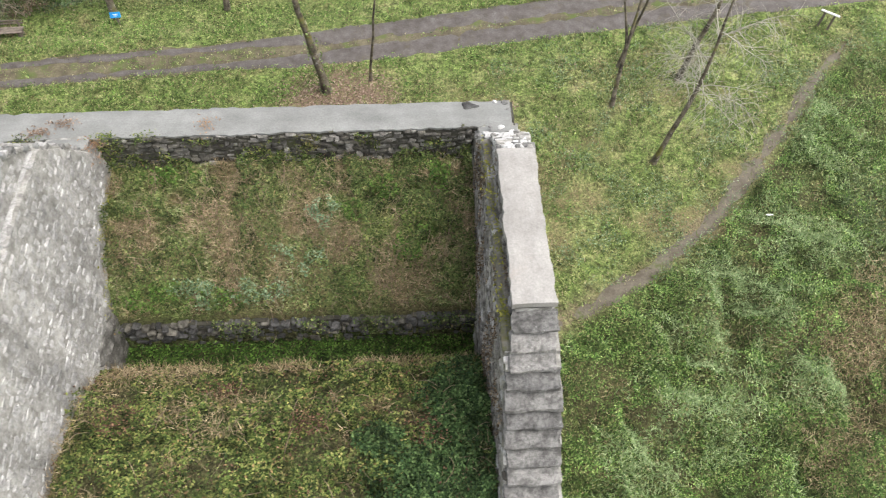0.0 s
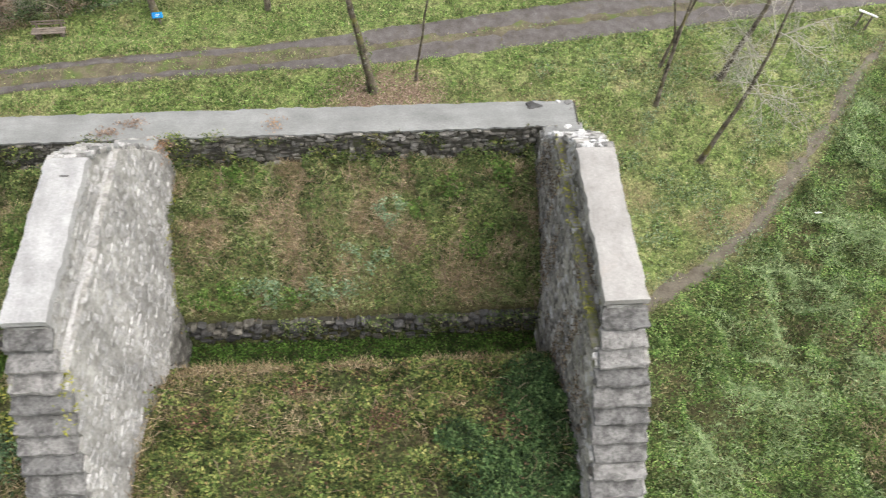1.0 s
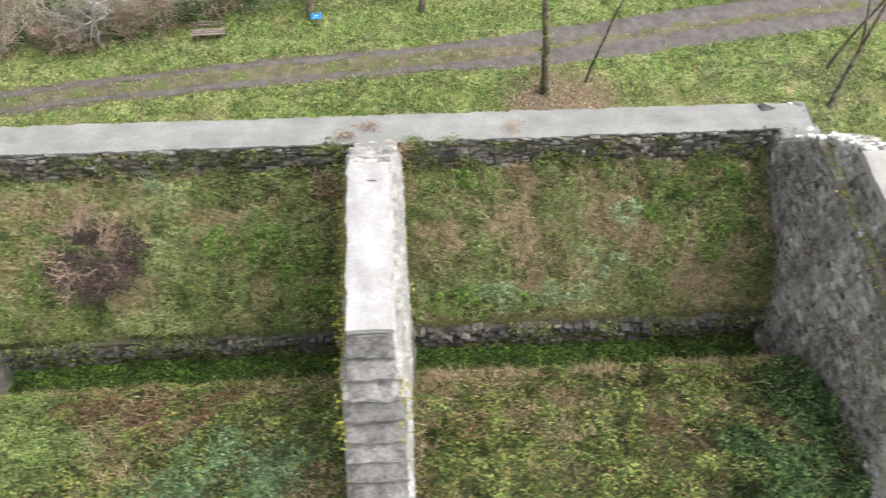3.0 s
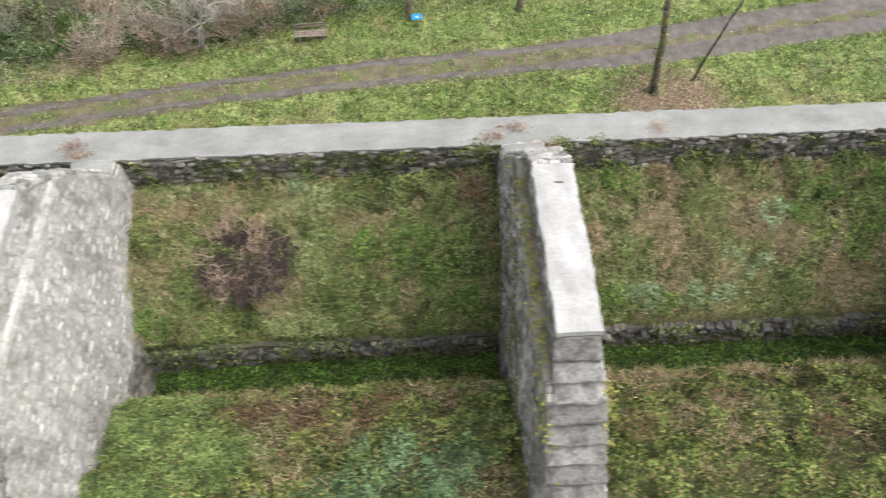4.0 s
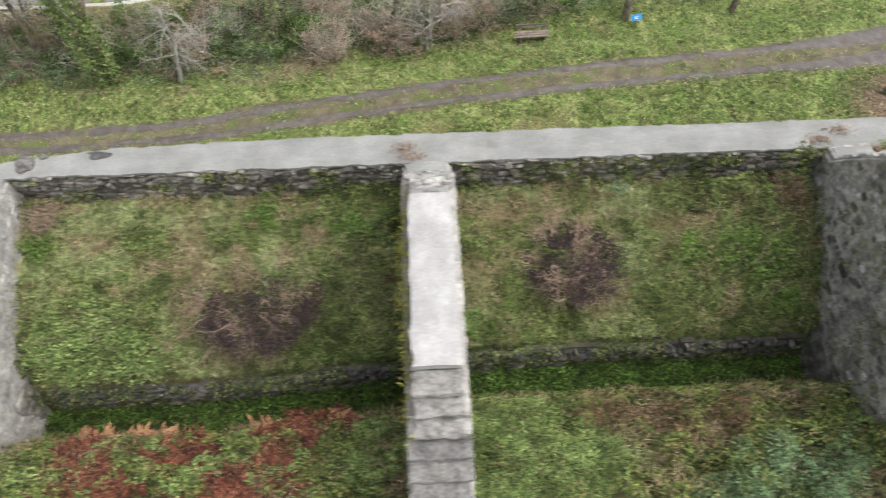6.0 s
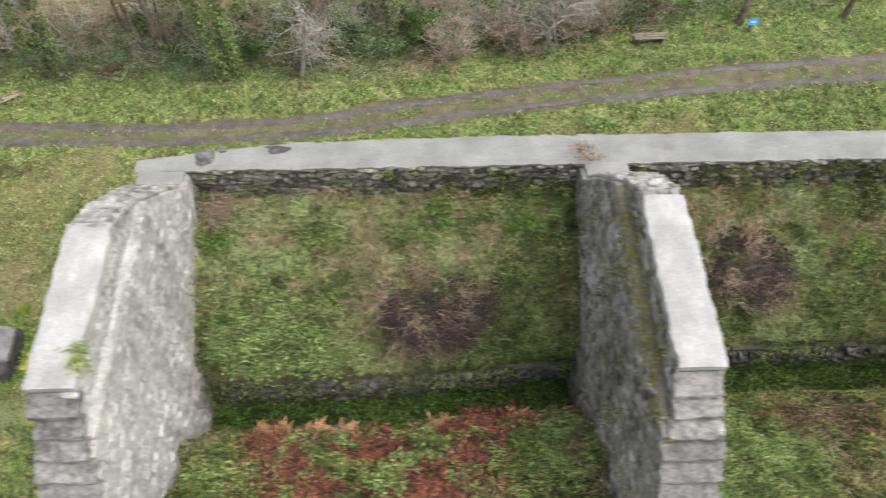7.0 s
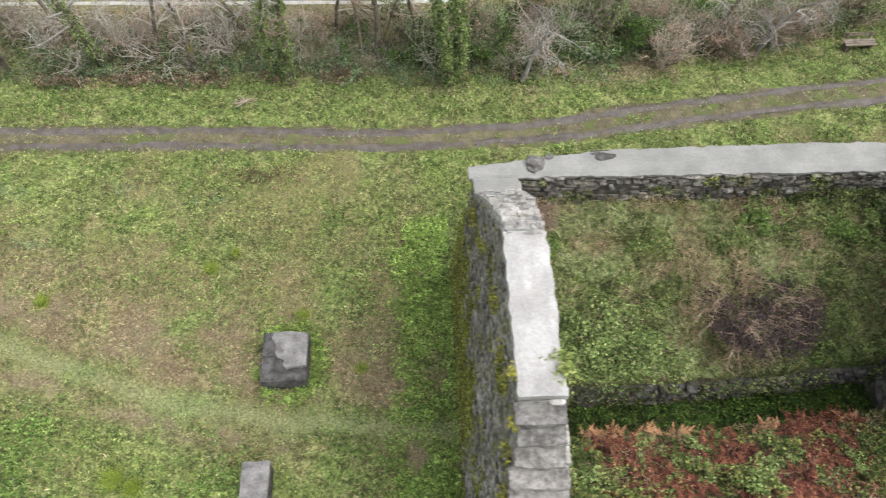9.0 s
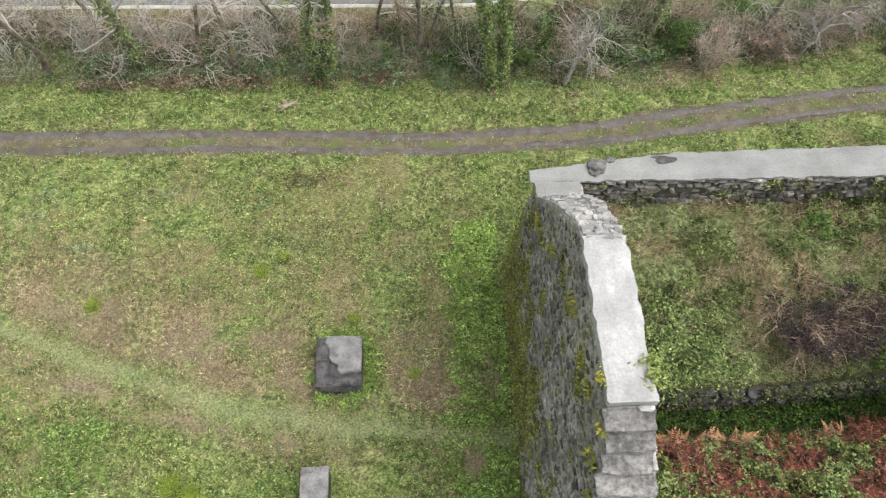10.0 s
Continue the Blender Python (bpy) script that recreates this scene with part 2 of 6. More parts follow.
sage_leaf = leafy("pale_mint_leaves", [(0.0, (0.085, 0.140, 0.070)), (0.6, (0.155, 0.222, 0.122)), (1.0, (0.255, 0.315, 0.20))], clump=(2.0, 0.7, 1.2))
dark_ivy_leaf = leafy("channel_ivy_leaves", [(0.0, (0.013, 0.030, 0.005)), (0.6, (0.042, 0.088, 0.012)), (1.0, (0.105, 0.170, 0.034))], clump=(1.4, 0.4, 1.5))
yellow_leaf = leafy("yellow_green_moss", [(0.0, (0.130, 0.140, 0.018)), (0.6, (0.220, 0.220, 0.036)), (1.0, (0.360, 0.340, 0.063))])
rust_leaf = leafy("withered_bracken", [(0.0, (0.040, 0.014, 0.010)), (0.6, (0.112, 0.036, 0.022)), (0.9, (0.190, 0.075, 0.042)), (1.0, (0.27, 0.14, 0.085))], clump=(1.4, 0.45, 1.35))
shrub_leaf = leafy("feathery_shrub_leaves", [(0.0, (0.041, 0.068, 0.018)), (0.5, (0.120, 0.177, 0.053)), (0.9, (0.198, 0.254, 0.090)), (1.0, (0.276, 0.295, 0.127))], clump=(1.6, 0.42, 1.45))
foot_leaf = leafy("wall_foot_herbs", [(0.0, (0.081, 0.143, 0.026)), (0.5, (0.169, 0.267, 0.055)), (1.0, (0.297, 0.390, 0.111))], clump=(1.8, 0.55, 1.4))
bright_herb = leafy("yellow_green_herbs", [(0.0, (0.110, 0.160, 0.034)), (0.5, (0.180, 0.225, 0.058)), (1.0, (0.29, 0.32, 0.12))], clump=(1.4, 0.6, 1.3))
sward_leaf = leafy("pale_slope_grass", [(0.0, (0.123, 0.169, 0.058)), (0.5, (0.212, 0.267, 0.104)), (0.9, (0.319, 0.342, 0.181)), (1.0, (0.404, 0.352, 0.249))], ((0.22, 0.165, 0.095), 0.9, 0.57), clump=(1.2, 0.55, 1.3))
teal_leaf = leafy("deep_blue_green_fern", [(0.0, (0.028, 0.055, 0.025)), (0.5, (0.082, 0.135, 0.062)), (1.0, (0.17, 0.235, 0.12))], clump=(1.2, 0.45, 1.5))
orange_leaf = leafy("orange_brown_fern", [(0.0, (0.16, 0.095, 0.055)), (1.0, (0.40, 0.255, 0.15))])
moss_leaf = leafy("green_wall_moss", [(0.0, (0.080, 0.095, 0.020)), (0.6, (0.175, 0.190, 0.038)), (1.0, (0.31, 0.31, 0.07))], clump=(1.6, 0.5, 1.3))
fern_yellow = leafy("yellow_fern_leaves", [(0.0, (0.17, 0.18, 0.03)), (1.0, (0.38, 0.35, 0.07))])
wall_leaf = leafy("wall_weeds", [(0.0, (0.060, 0.075, 0.022)), (0.6, (0.135, 0.145, 0.040)), (1.0, (0.25, 0.23, 0.075))], clump=(2.0, 0.6, 1.3))
dead_fern = leafy("dead_brown_fern", [(0.0, (0.060, 0.040, 0.025)), (0.6, (0.150, 0.110, 0.070)), (1.0, (0.32, 0.26, 0.18))], clump=(1.6, 0.5, 1.3))
tan_leaf = leafy("pale_bracken", [(0.0, (0.26, 0.125, 0.066)), (1.0, (0.47, 0.27, 0.15))])
thicket_leaf = leafy("thicket_leaves", [(0.0, (0.032, 0.052, 0.022)), (0.5, (0.090, 0.125, 0.055)), (1.0, (0.20, 0.24, 0.12))], ((0.18, 0.14, 0.095), 0.6, 0.60), clump=(0.9, 0.45, 1.5))
dead_leaf = leafy("fallen_leaves", [(0.0, (0.13, 0.085, 0.06)), (0.6, (0.23, 0.165, 0.12)), (1.0, (0.38, 0.29, 0.225))])
bark = surface("grey_brown_bark", [(0.36, (0.055, 0.046, 0.034)), (0.64, (0.20, 0.172, 0.128))], 3.4, 18, ((0.16, 0.15, 0.045), 1.3, 0.55), 0.9, 0.8, 0.0, ((0.46, 0.45, 0.41), 4.0, 0.57))
pale_bark = surface("pale_lichened_bark", [(0.3, (0.22, 0.205, 0.18)), (0.7, (0.43, 0.41, 0.375))], 3.0, 30, ((0.14, 0.13, 0.10), 2.5, 0.60), 0.9, 0.6)
brown_twig = surface("brown_twigs", [(0.3, (0.21, 0.155, 0.11)), (0.7, (0.37, 0.295, 0.225))], 1.0, 30)
bench_wood = surface("weathered_bench_wood", [(0.3, (0.12, 0.098, 0.078)), (0.7, (0.235, 0.20, 0.165))], 4.0, 40)
block_stone = surface("dark_block_stone", [(0.36, (0.036, 0.035, 0.034)), (0.64, (0.115, 0.113, 0.109))], 3.2, 18, ((0.028, 0.028, 0.026), 2.6, 0.54), 0.85, 0.9, 0.0, ((0.24, 0.235, 0.225), 2.6, 0.62))
pale_stone = surface("worn_pale_stone", [(0.36, (0.130, 0.127, 0.122)), (0.64, (0.26, 0.254, 0.244))], 2.2, 20, ((0.075, 0.075, 0.07), 1.8, 0.58), 0.85, 0.7, 0.0, ((0.33, 0.325, 0.31), 2.4, 0.63))
mossy_rubble = surface("moss_covered_rubble", [(0.36, (0.085, 0.085, 0.030)), (0.64, (0.185, 0.195, 0.045))], 1.8, 12, ((0.115, 0.108, 0.09), 1.5, 0.58), 0.95, 0.9, 0.35, ((0.215, 0.225, 0.05), 2.2, 0.60), 0.035)
blue_paint = surface("blue_sign_paint", [(0.3, (0.012, 0.21, 0.50)), (0.7, (0.018, 0.28, 0.60))], 4.0, 30, None, 0.5, 0.1)
white_panel = surface("white_panel", [(0.3, (0.7, 0.7, 0.69)), (0.7, (0.82, 0.82, 0.81))], 3.0, 30, None, 0.5, 0.1)
reed_leaf = leafy("pale_reed_grass", [(0.0, (0.115, 0.178, 0.071)), (0.6, (0.207, 0.282, 0.127)), (1.0, (0.345, 0.402, 0.218))], clump=(1.6, 0.6, 1.3))
east_leaf = leafy("thicket_brambles", [(0.0, (0.018, 0.040, 0.010)), (0.4, (0.066, 0.128, 0.028)), (0.8, (0.150, 0.232, 0.060)), (1.0, (0.27, 0.33, 0.12))], clump=(0.8, 0.30, 1.6))
cream_bark = surface("bleached_branches", [(0.3, (0.33, 0.30, 0.25)), (0.7, (0.55, 0.515, 0.45))], 1.5, 30)
pale_twig = surface("pale_grey_twigs", [(0.3, (0.28, 0.26, 0.215)), (0.7, (0.48, 0.45, 0.385))], 1.0, 30)
pink_twig = surface("pinkish_brown_twigs", [(0.3, (0.30, 0.24, 0.185)), (0.7, (0.50, 0.42, 0.345))], 1.0, 30)
dark_leaf = leafy("blackened_leaves", [(0.0, (0.018, 0.013, 0.014)), (1.0, (0.065, 0.045, 0.042))])
dry_twig = surface("dry_tan_twigs", [(0.3, (0.21, 0.145, 0.105)), (0.7, (0.52, 0.40, 0.30))], 1.2, 30)
clover_leaf = leafy("clover_leaves", [(0.0, (0.027, 0.052, 0.016)), (0.4, (0.122, 0.175, 0.055)), (0.75, (0.236, 0.272, 0.102)), (0.93, (0.285, 0.288, 0.122)), (1.0, (0.205, 0.127, 0.087))], ((0.170, 0.135, 0.070), 1.0, 0.55), clump=(2.8, 0.42, 1.5))
# Darker facing stone with moss; on west faces its tone also carries shade.
darker_rubble = surface("darker_rubble_stone", [(0.36, (0.048, 0.045, 0.038)), (0.64, (0.180, 0.171, 0.148))], 3.0, 14, ((0.078, 0.083, 0.030), 1.4, 0.57), 0.9, 0.9, 0.42, ((0.35, 0.338, 0.305), 2.6, 0.61), 0.035, drift=((0.8, 0.8, 0.35), 0.7, 1.2))


def rough_block(x0, x1, y0, y1, z0, z1, cuts=7, rough=0.035, seed=0, chip=0.05):
    """A hewn stone with uneven faces and chipped edges."""
    bm = bmesh.new()
    bmesh.ops.create_cube(bm, size=1.0)
    bmesh.ops.subdivide_edges(bm, edges=bm.edges[:], cuts=cuts, use_grid_fill=True)
    s = Vector((x1 - x0, y1 - y0, z1 - z0))
    for v in bm.verts:
        near_edge = sorted((0.5 - abs(c)) * d for c, d in zip(v.co, s))[1]
        p = Vector((x0 + (v.co.x + 0.5) * s.x, y0 + (v.co.y + 0.5) * s.y, z0 + (v.co.z + 0.5) * s.z))
        n = noise.noise_vector(p * 3.1 + Vector((seed * 7.7, 0, 0))) * rough + noise.noise_vector(p * 9 + Vector((seed, 3, 0))) * rough * 0.5
        inward = Vector((-v.co.x, -v.co.y, -v.co.z)).normalized() * chip * max(0.0, 1 - near_edge / 0.12) * (0.5 + 1.4 * abs(noise.noise(p * 5 + Vector((0, seed, 0)))))
        v.co = p + n + inward
    return bm

# ---- helpers for meshes ----
rng = np.random.default_rng(7)


def part(name, data, material, parent=None, label=""):
    """Links a bmesh, or a finished mesh, as one object under a thing or a part."""
    if isinstance(data, bmesh.types.BMesh):
        me = bpy.data.meshes.new(name)
        data.to_mesh(me)
        data.free()
    else:
        me = data
    if material is not None and not me.materials:
        me.materials.append(material)
    ob = new(name, me)
    ob.parent = parent
    if label:
        ob["label"] = label
    return ob


def mesh_of(name, verts, faces, smooth=False):
    """A mesh from arrays: verts (n, 3), faces (m, 3 or 4)."""
    verts, faces = np.asarray(verts, np.float32), np.asarray(faces, np.int32)
    me = bpy.data.meshes.new(name)
    me.vertices.add(len(verts))
    me.vertices.foreach_set("co", verts.ravel())
    k = faces.shape[1]
    me.loops.add(faces.size)
    me.loops.foreach_set("vertex_index", faces.ravel())
    me.polygons.add(len(faces))
    me.polygons.foreach_set("loop_start", np.arange(0, faces.size, k, dtype=np.int32))
    me.polygons.foreach_set("use_smooth", np.full(len(faces), smooth))
    me.update(calc_edges=True)
    me.validate()
    return me


def lattice(seed):
    return np.random.default_rng(seed).random((64, 64))


LATTICES = [lattice(s) for s in range(12)]


def soft_noise(x, y, scale, seed=0, octaves=3):
    """Smooth noise from 0 to 1 over the plan; scale is the width of a patch in metres."""
    x, y = np.asarray(x, float), np.asarray(y, float)
    total, weight, amp = 0.0, 0.0, 1.0
    for o in range(octaves):
        grid = LATTICES[(seed + o) % 12]
        u, v = x / scale * 2**o + 17.3 * o, y / scale * 2**o + 5.1 * o
        i, j = np.floor(u).astype(int), np.floor(v).astype(int)
        fu, fv = u - i, v - j
        fu, fv = fu * fu * (3 - 2 * fu), fv * fv * (3 - 2 * fv)
        a, b = grid[i % 64, j % 64], grid[(i + 1) % 64, j % 64]
        c, d = grid[i % 64, (j + 1) % 64], grid[(i + 1) % 64, (j + 1) % 64]
        total = total + amp * ((a * (1 - fu) + b * fu) * (1 - fv) + (c * (1 - fu) + d * fu) * fv)
        weight, amp = weight + amp, amp * 0.5
    return total / weight


def smooth(a, b, x):
    t = np.clip((np.asarray(x, float) - a) / (b - a), 0, 1)
    return t * t * (3 - 2 * t)


def box(bm, x0, x1, y0, y1, z0, z1, jitter=0.0, bevel=0.0):
    """Adds a box with slightly uneven corners; returns its vertices."""
    made = bmesh.ops.create_cube(bm, size=1.0)["verts"]
    for v in made:
        v.co = Vector((x0 + (v.co.x + 0.5) * (x1 - x0), y0 + (v.co.y + 0.5) * (y1 - y0), z0 + (v.co.z + 0.5) * (z1 - z0)))
        v.co += Vector([random.uniform(-jitter, jitter) for _ in range(3)])
    if bevel:
        edges = list({e for v in made for e in v.link_edges})
        bmesh.ops.bevel(bm, geom=edges, offset=bevel, segments=1, affect="EDGES")
    return made


# ---- plan of the stone bays ----
TOP = 5.62                      # top of the long wall
# centre line, top, upstream end and downstream end of each cross wall's level coping
WALLS = [(13.96, 8.30, -3.1, -7.6), (0.72, 8.95, -3.4, -7.85), (-12.26, 9.28, -3.75, -8.0), (-25.5, 8.95, -4.0, -7.95)]
LEDGE = 1.15                    # the set-off below each coping
TREAD, RISE = 0.345, 0.365
WEST, EAST = -26.3, 14.5


def retaining_line(x):
    return -4.45 - 0.75 * smooth(-8, -21, x)


def half_width(z, top, outer=0.0):
    """Half the thickness of a cross wall at height z; an outer face is one plain batter."""
    if outer:
        return 0.47 + (top - z) * outer
    if z > top - LEDGE + 0.02:
        return 0.43
    return 0.66 + (top - LEDGE - z) * (0.03 + outer)


def ground_height(x, y):
    x, y = np.asarray(x, float), np.asarray(y, float)
    plain = -0.15 - 0.25 * smooth(0, -30, x) + 0.25 * (soft_noise(x, y, 9, 1) - 0.5) + 0.10 * (soft_noise(x, y, 1.3, 4) - 0.5)
    plain = plain - 0.25 * smooth(9.5, 7.0, y) * smooth(5.0, 6.5, y) * smooth(-10, -18, x)
    plain = plain - 0.6 * (0.6 + 0.4 * smooth(-18, -10, x)) * smooth(1.2, 3.4, y - track_line(x)) * smooth(14, 5, x) * smooth(14.4, 13.4, y - 0.14 * np.maximum(0, x + 27))
    d = y - retaining_line(x)
    keys = [-60, -9, -5.0, -3.6, -2.1, -1.55, -1.2, -0.15, 0.0, 0.35, 1.2, 2.2, 4.45, 5.2]
    vals = [1.5, 2.8, 3.45, 3.1, 2.2, 1.35, 0.45, 0.40, 1.85, 2.2, 2.95, 3.6, 4.15, 4.2]
    bay = np.interp(d, keys, vals) + 0.30 * (soft_noise(x, y, 2.6, 2) - 0.5) * smooth(-0.3, 0.6, np.abs(d + 0.6) - 0.7) + 0.14 * (soft_noise(x, y, 0.8, 3) - 0.5)
    inside = smooth(WEST + 0.9, WEST + 1.4, x) * smooth(EAST - 0.3, EAST - 0.7, x) * smooth(0.85, 0.45, y) * smooth(-20, -13.5, y)
    return plain * (1 - inside) + bay * inside


def track_line(x):
    """The middle of the rutted track, north of the wall."""
    return np.interp(x, [-60, -44, -37, -30, -23, -15.5, -5.5, 0.6, 5.5, 10.6, 16, 21.3, 34, 60], [7.0, 6.9, 6.85, 6.6, 6.85, 7.8, 8.8, 9.15, 9.6, 10.3, 11.1, 11.8, 13.3, 16.5])


# ---- ground: one sheet to the horizon ----
def axis(inner_a, inner_b, step, far):
    mid = np.arange(inner_a, inner_b + step / 2, step)
    out = np.geomspace(1.0, far, 16)
    return np.concatenate([inner_a - out[::-1], mid, inner_b + out])


gx, gy = axis(-52, 42, 0.25, 2500), axis(-14, 19, 0.25, 2500)
GX, GY = np.meshgrid(gx, gy, indexing="ij")
GZ = ground_height(GX, GY)
idx = np.arange(GX.size).reshape(GX.shape)
quads = np.stack([idx[:-1, :-1], idx[1:, :-1], idx[1:, 1:], idx[:-1, 1:]], -1).reshape(-1, 4)
ground_mesh = mesh_of("ground", np.stack([GX, GY, GZ], -1).reshape(-1, 3), quads, True)


def zone(name, values):
    ground_mesh.attributes.new(name, "FLOAT", "POINT").data.foreach_set("value", np.asarray(values, np.float32).ravel())


in_bay = (GX > WEST + 0.8) & (GX < EAST - 0.4) & (GY < 0.6) & (GY > -13.5)
dist = GY - retaining_line(GX)


def worn_line(x):
    """The trodden way across the western meadow."""
    return np.interp(x, [-52.0, -44.2, -41.0, -36.0, -32.4, -27.0], [1.2, -1.4, -2.8, -4.6, -5.35, -5.9])


def worn_band(x, y):
    d = y - worn_line(x) + 0.3 * (soft_noise(x, y, 1.2, 9) - 0.5)
    return (x < -26.6) * np.exp(-((d / 0.42) ** 2))


def dark_patch(x, y):
    """A small scrape of dark earth in the western meadow."""
    return smooth(1.0, 0.6, np.hypot((x + 33.95) / 1.0, (y - 4.65) / 0.32) + 0.8 * (soft_noise(x, y, 0.4, 3) - 0.5))


def bare_west(x, y):
    """Brown trodden earth beside the way and round the block."""
    d = y - worn_line(x)
    north = smooth(0.3, 1.2, d) * smooth(5.4, 1.2, d + 1.6 * (soft_noise(x, y, 2.2, 4) - 0.5)) * smooth(-46, -41, x) * 0.8
    south = np.exp(-(((d + 0.85) / 0.35) ** 2))
    spots = smooth(0.34, 0.66, soft_noise(x, y, 0.9, 8, 4))
    return (x < -26.8) * np.clip(1.6 * np.maximum(north, south) * spots, 0, 1)


west_dry = smooth(9.5, 3.5, np.hypot((GX + 34.0) / 1.5, (GY + 1.0) / 0.75)) * smooth(0.34, 0.54, soft_noise(GX, GY, 1.4, 7)) * (GX < -26.5)
zone("dry", np.maximum(smooth(0.50, 0.64, soft_noise(GX, GY, 2.4, 5)) * 0.9 * smooth(7.5, 6.0, GY), west_dry))
path_y = np.interp(GX, [15.2, 16.4, 19.7, 22.6, 24.6, 26.35, 29.1, 31.0], [-4.6, -4.05, -2.3, -0.05, 2.1, 3.9, 7.3, 9.2])
path_soil = (GX > 15.0) * (GX < 31.5) * np.exp(-(((GY - path_y) * 0.74 + 0.3 * (soft_noise(GX, GY, 0.6, 3) - 0.5)) / 0.42) ** 2)
zone("bare", np.maximum(bare_west(GX, GY), path_soil))
zone("worn", 0.85 * worn_band(GX, GY))
wood_soil = smooth(10.1, 10.7, GY + 0.6 * (soft_noise(GX, GY, 1.0, 4) - 0.5)) * smooth(-12, -20, GX) * smooth(15.0, 14.4, GY) * 0.9
zone("litter", np.maximum(wood_soil, smooth(2.6, 1.2, np.hypot((GX - 8.2) / 1.2, GY - 6.6) + 1.2 * (soft_noise(GX, GY, 1.0, 6) - 0.5))))
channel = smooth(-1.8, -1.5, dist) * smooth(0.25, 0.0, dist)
slope_gap_dark = (dist > 0) * np.where(GX < -12.26, 0.10, 0.18) * smooth(0.36, 0.54, soft_noise(GX, GY, 1.5, 2))
thicket_gap_dark = (GX > 14.8) * smooth(0.6, 1.2, np.interp(GX, [15.2, 22.6, 31.0], [-4.6, -0.05, 9.2]) - GY) * 0.8
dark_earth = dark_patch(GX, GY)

# The scrape is dark earth; elsewhere near-black ground puts gap shade into the colour.
zone("darkened", np.maximum(0.85 * dark_earth, np.maximum(in_bay * np.maximum(np.maximum(channel, slope_gap_dark), (dist < -1.3) * 0.85), thicket_gap_dark)))
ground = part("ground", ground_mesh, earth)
tagged(ground, "rough grassy earth with bare and dry patches", "ground", kind="structure")


def strip(name, line, width, lift, x0, x1, step, material, across=9, wobble=0.45, seed=0):
    """A ribbon that follows a line y(x) over the ground; its edges dip under the turf unevenly."""
    xs = np.arange(x0, x1, step)
    t = np.linspace(-1, 1, across)
    X = np.repeat(xs[:, None], across, 1)
    Y = line(xs)[:, None] + t[None] * np.broadcast_to(width(xs) if callable(width) else width, xs.shape)[:, None] / 2 + wobble * (soft_noise(X, X * 0 + t[None] * 3, 0.9, seed) - 0.5) * np.abs(t)[None]
    Z = ground_height(X, Y) + lift * (1 - 1.6 * np.abs(t)[None] ** 3) + 0.07 * (soft_noise(X, Y, 0.45, seed + 1) - 0.5)
    k = np.arange(X.size).reshape(X.shape)
    f = np.stack([k[:-1, :-1], k[1:, :-1], k[1:, 1:], k[:-1, 1:]], -1).reshape(-1, 4)
    return mesh_of(name, np.stack([X, Y, Z], -1).reshape(-1, 3), f, True)


def rut_gap(x):
    return np.interp(x, [-60, -30, -20, -5, 15, 40], [0.38, 0.38, 0.42, 0.54, 0.64, 0.7])


track = tagged(new("track"), "rutted muddy gravel farm track with a grassy middle", "track", kind="structure")
part("middle", strip("middle", track_line, lambda x: 2 * rut_gap(x) + 0.9, 0.035, -60, 45, 0.25, trodden, seed=8), trodden, track, "trodden muddy turf between the ruts")
part("rut", strip("rut", lambda x: track_line(x) - rut_gap(x), lambda x: 0.50 + 0.8 * smooth(1, 11, x), 0.06, -60, 45, 0.25, gravel, seed=2), gravel, track)
part("rut", strip("rut", lambda x: track_line(x) + rut_gap(x), lambda x: 0.52 + 0.9 * smooth(1, 11, x), 0.06, -60, 45, 0.25, gravel, seed=5), gravel, track)


def footpath_mesh():
    """A narrow muddy path that runs north-east from the end wall."""
    pts = [(15.2, -4.6), (16.4, -4.05), (19.7, -2.3), (22.6, -0.05), (24.6, 2.1), (26.35, 3.9), (29.1, 7.3), (31.0, 9.2)]
    t = np.linspace(0, len(pts) - 1, 90)
    px = np.interp(t, range(len(pts)), [p[0] for p in pts])
    py = np.interp(t, range(len(pts)), [p[1] for p in pts])
    tx, ty = np.gradient(px), np.gradient(py)
    ln = np.hypot(tx, ty)
    nx, ny = -ty / ln, tx / ln
    a = np.linspace(-1, 1, 7)
    w = 0.24 + 0.34 * soft_noise(t * 2, t * 0, 1.0, 3) - 0.16 * smooth(60, 89, np.arange(90))
    X = px[:, None] + nx[:, None] * a * w[:, None] + 0.35 * (soft_noise(px[:, None] + 0 * a, py[:, None] + a, 0.6, 6) - 0.5) * np.abs(a)
    Y = py[:, None] + ny[:, None] * a * w[:, None]
    Z = ground_height(X, Y) + 0.045 * (1 - 1.7 * np.abs(a)[None] ** 2) + 0.17 * (soft_noise(X, Y, 0.55, 2) - 0.55)
    k = np.arange(X.size).reshape(X.shape)
    f = np.stack([k[:-1, :-1], k[:-1, 1:], k[1:, 1:], k[1:, :-1]], -1).reshape(-1, 4)
    return mesh_of("footpath", np.stack([X, Y, Z], -1).reshape(-1, 3), f, True)


tagged(part("footpath", footpath_mesh(), mud), "narrow muddy footpath worn through the grass", "path", kind="structure")

# the road beyond the wood
tagged(part("road", strip("road", lambda x: 16.75 + 0.14 * np.maximum(0, x + 27), 4.8, 0.12, -90, 10, 1.0, asphalt, 5, 0.1), asphalt), "grey asphalt road beyond the trees", "road", kind="structure")
tagged(part("road_marking", strip("road_marking", lambda x: 14.62 + 0.14 * np.maximum(0, x + 27), 0.10, 0.17, -90, 10, 1.0, white_paint, 3, 0.0), white_paint), "white painted edge line of the road", "road marking", kind="structure")


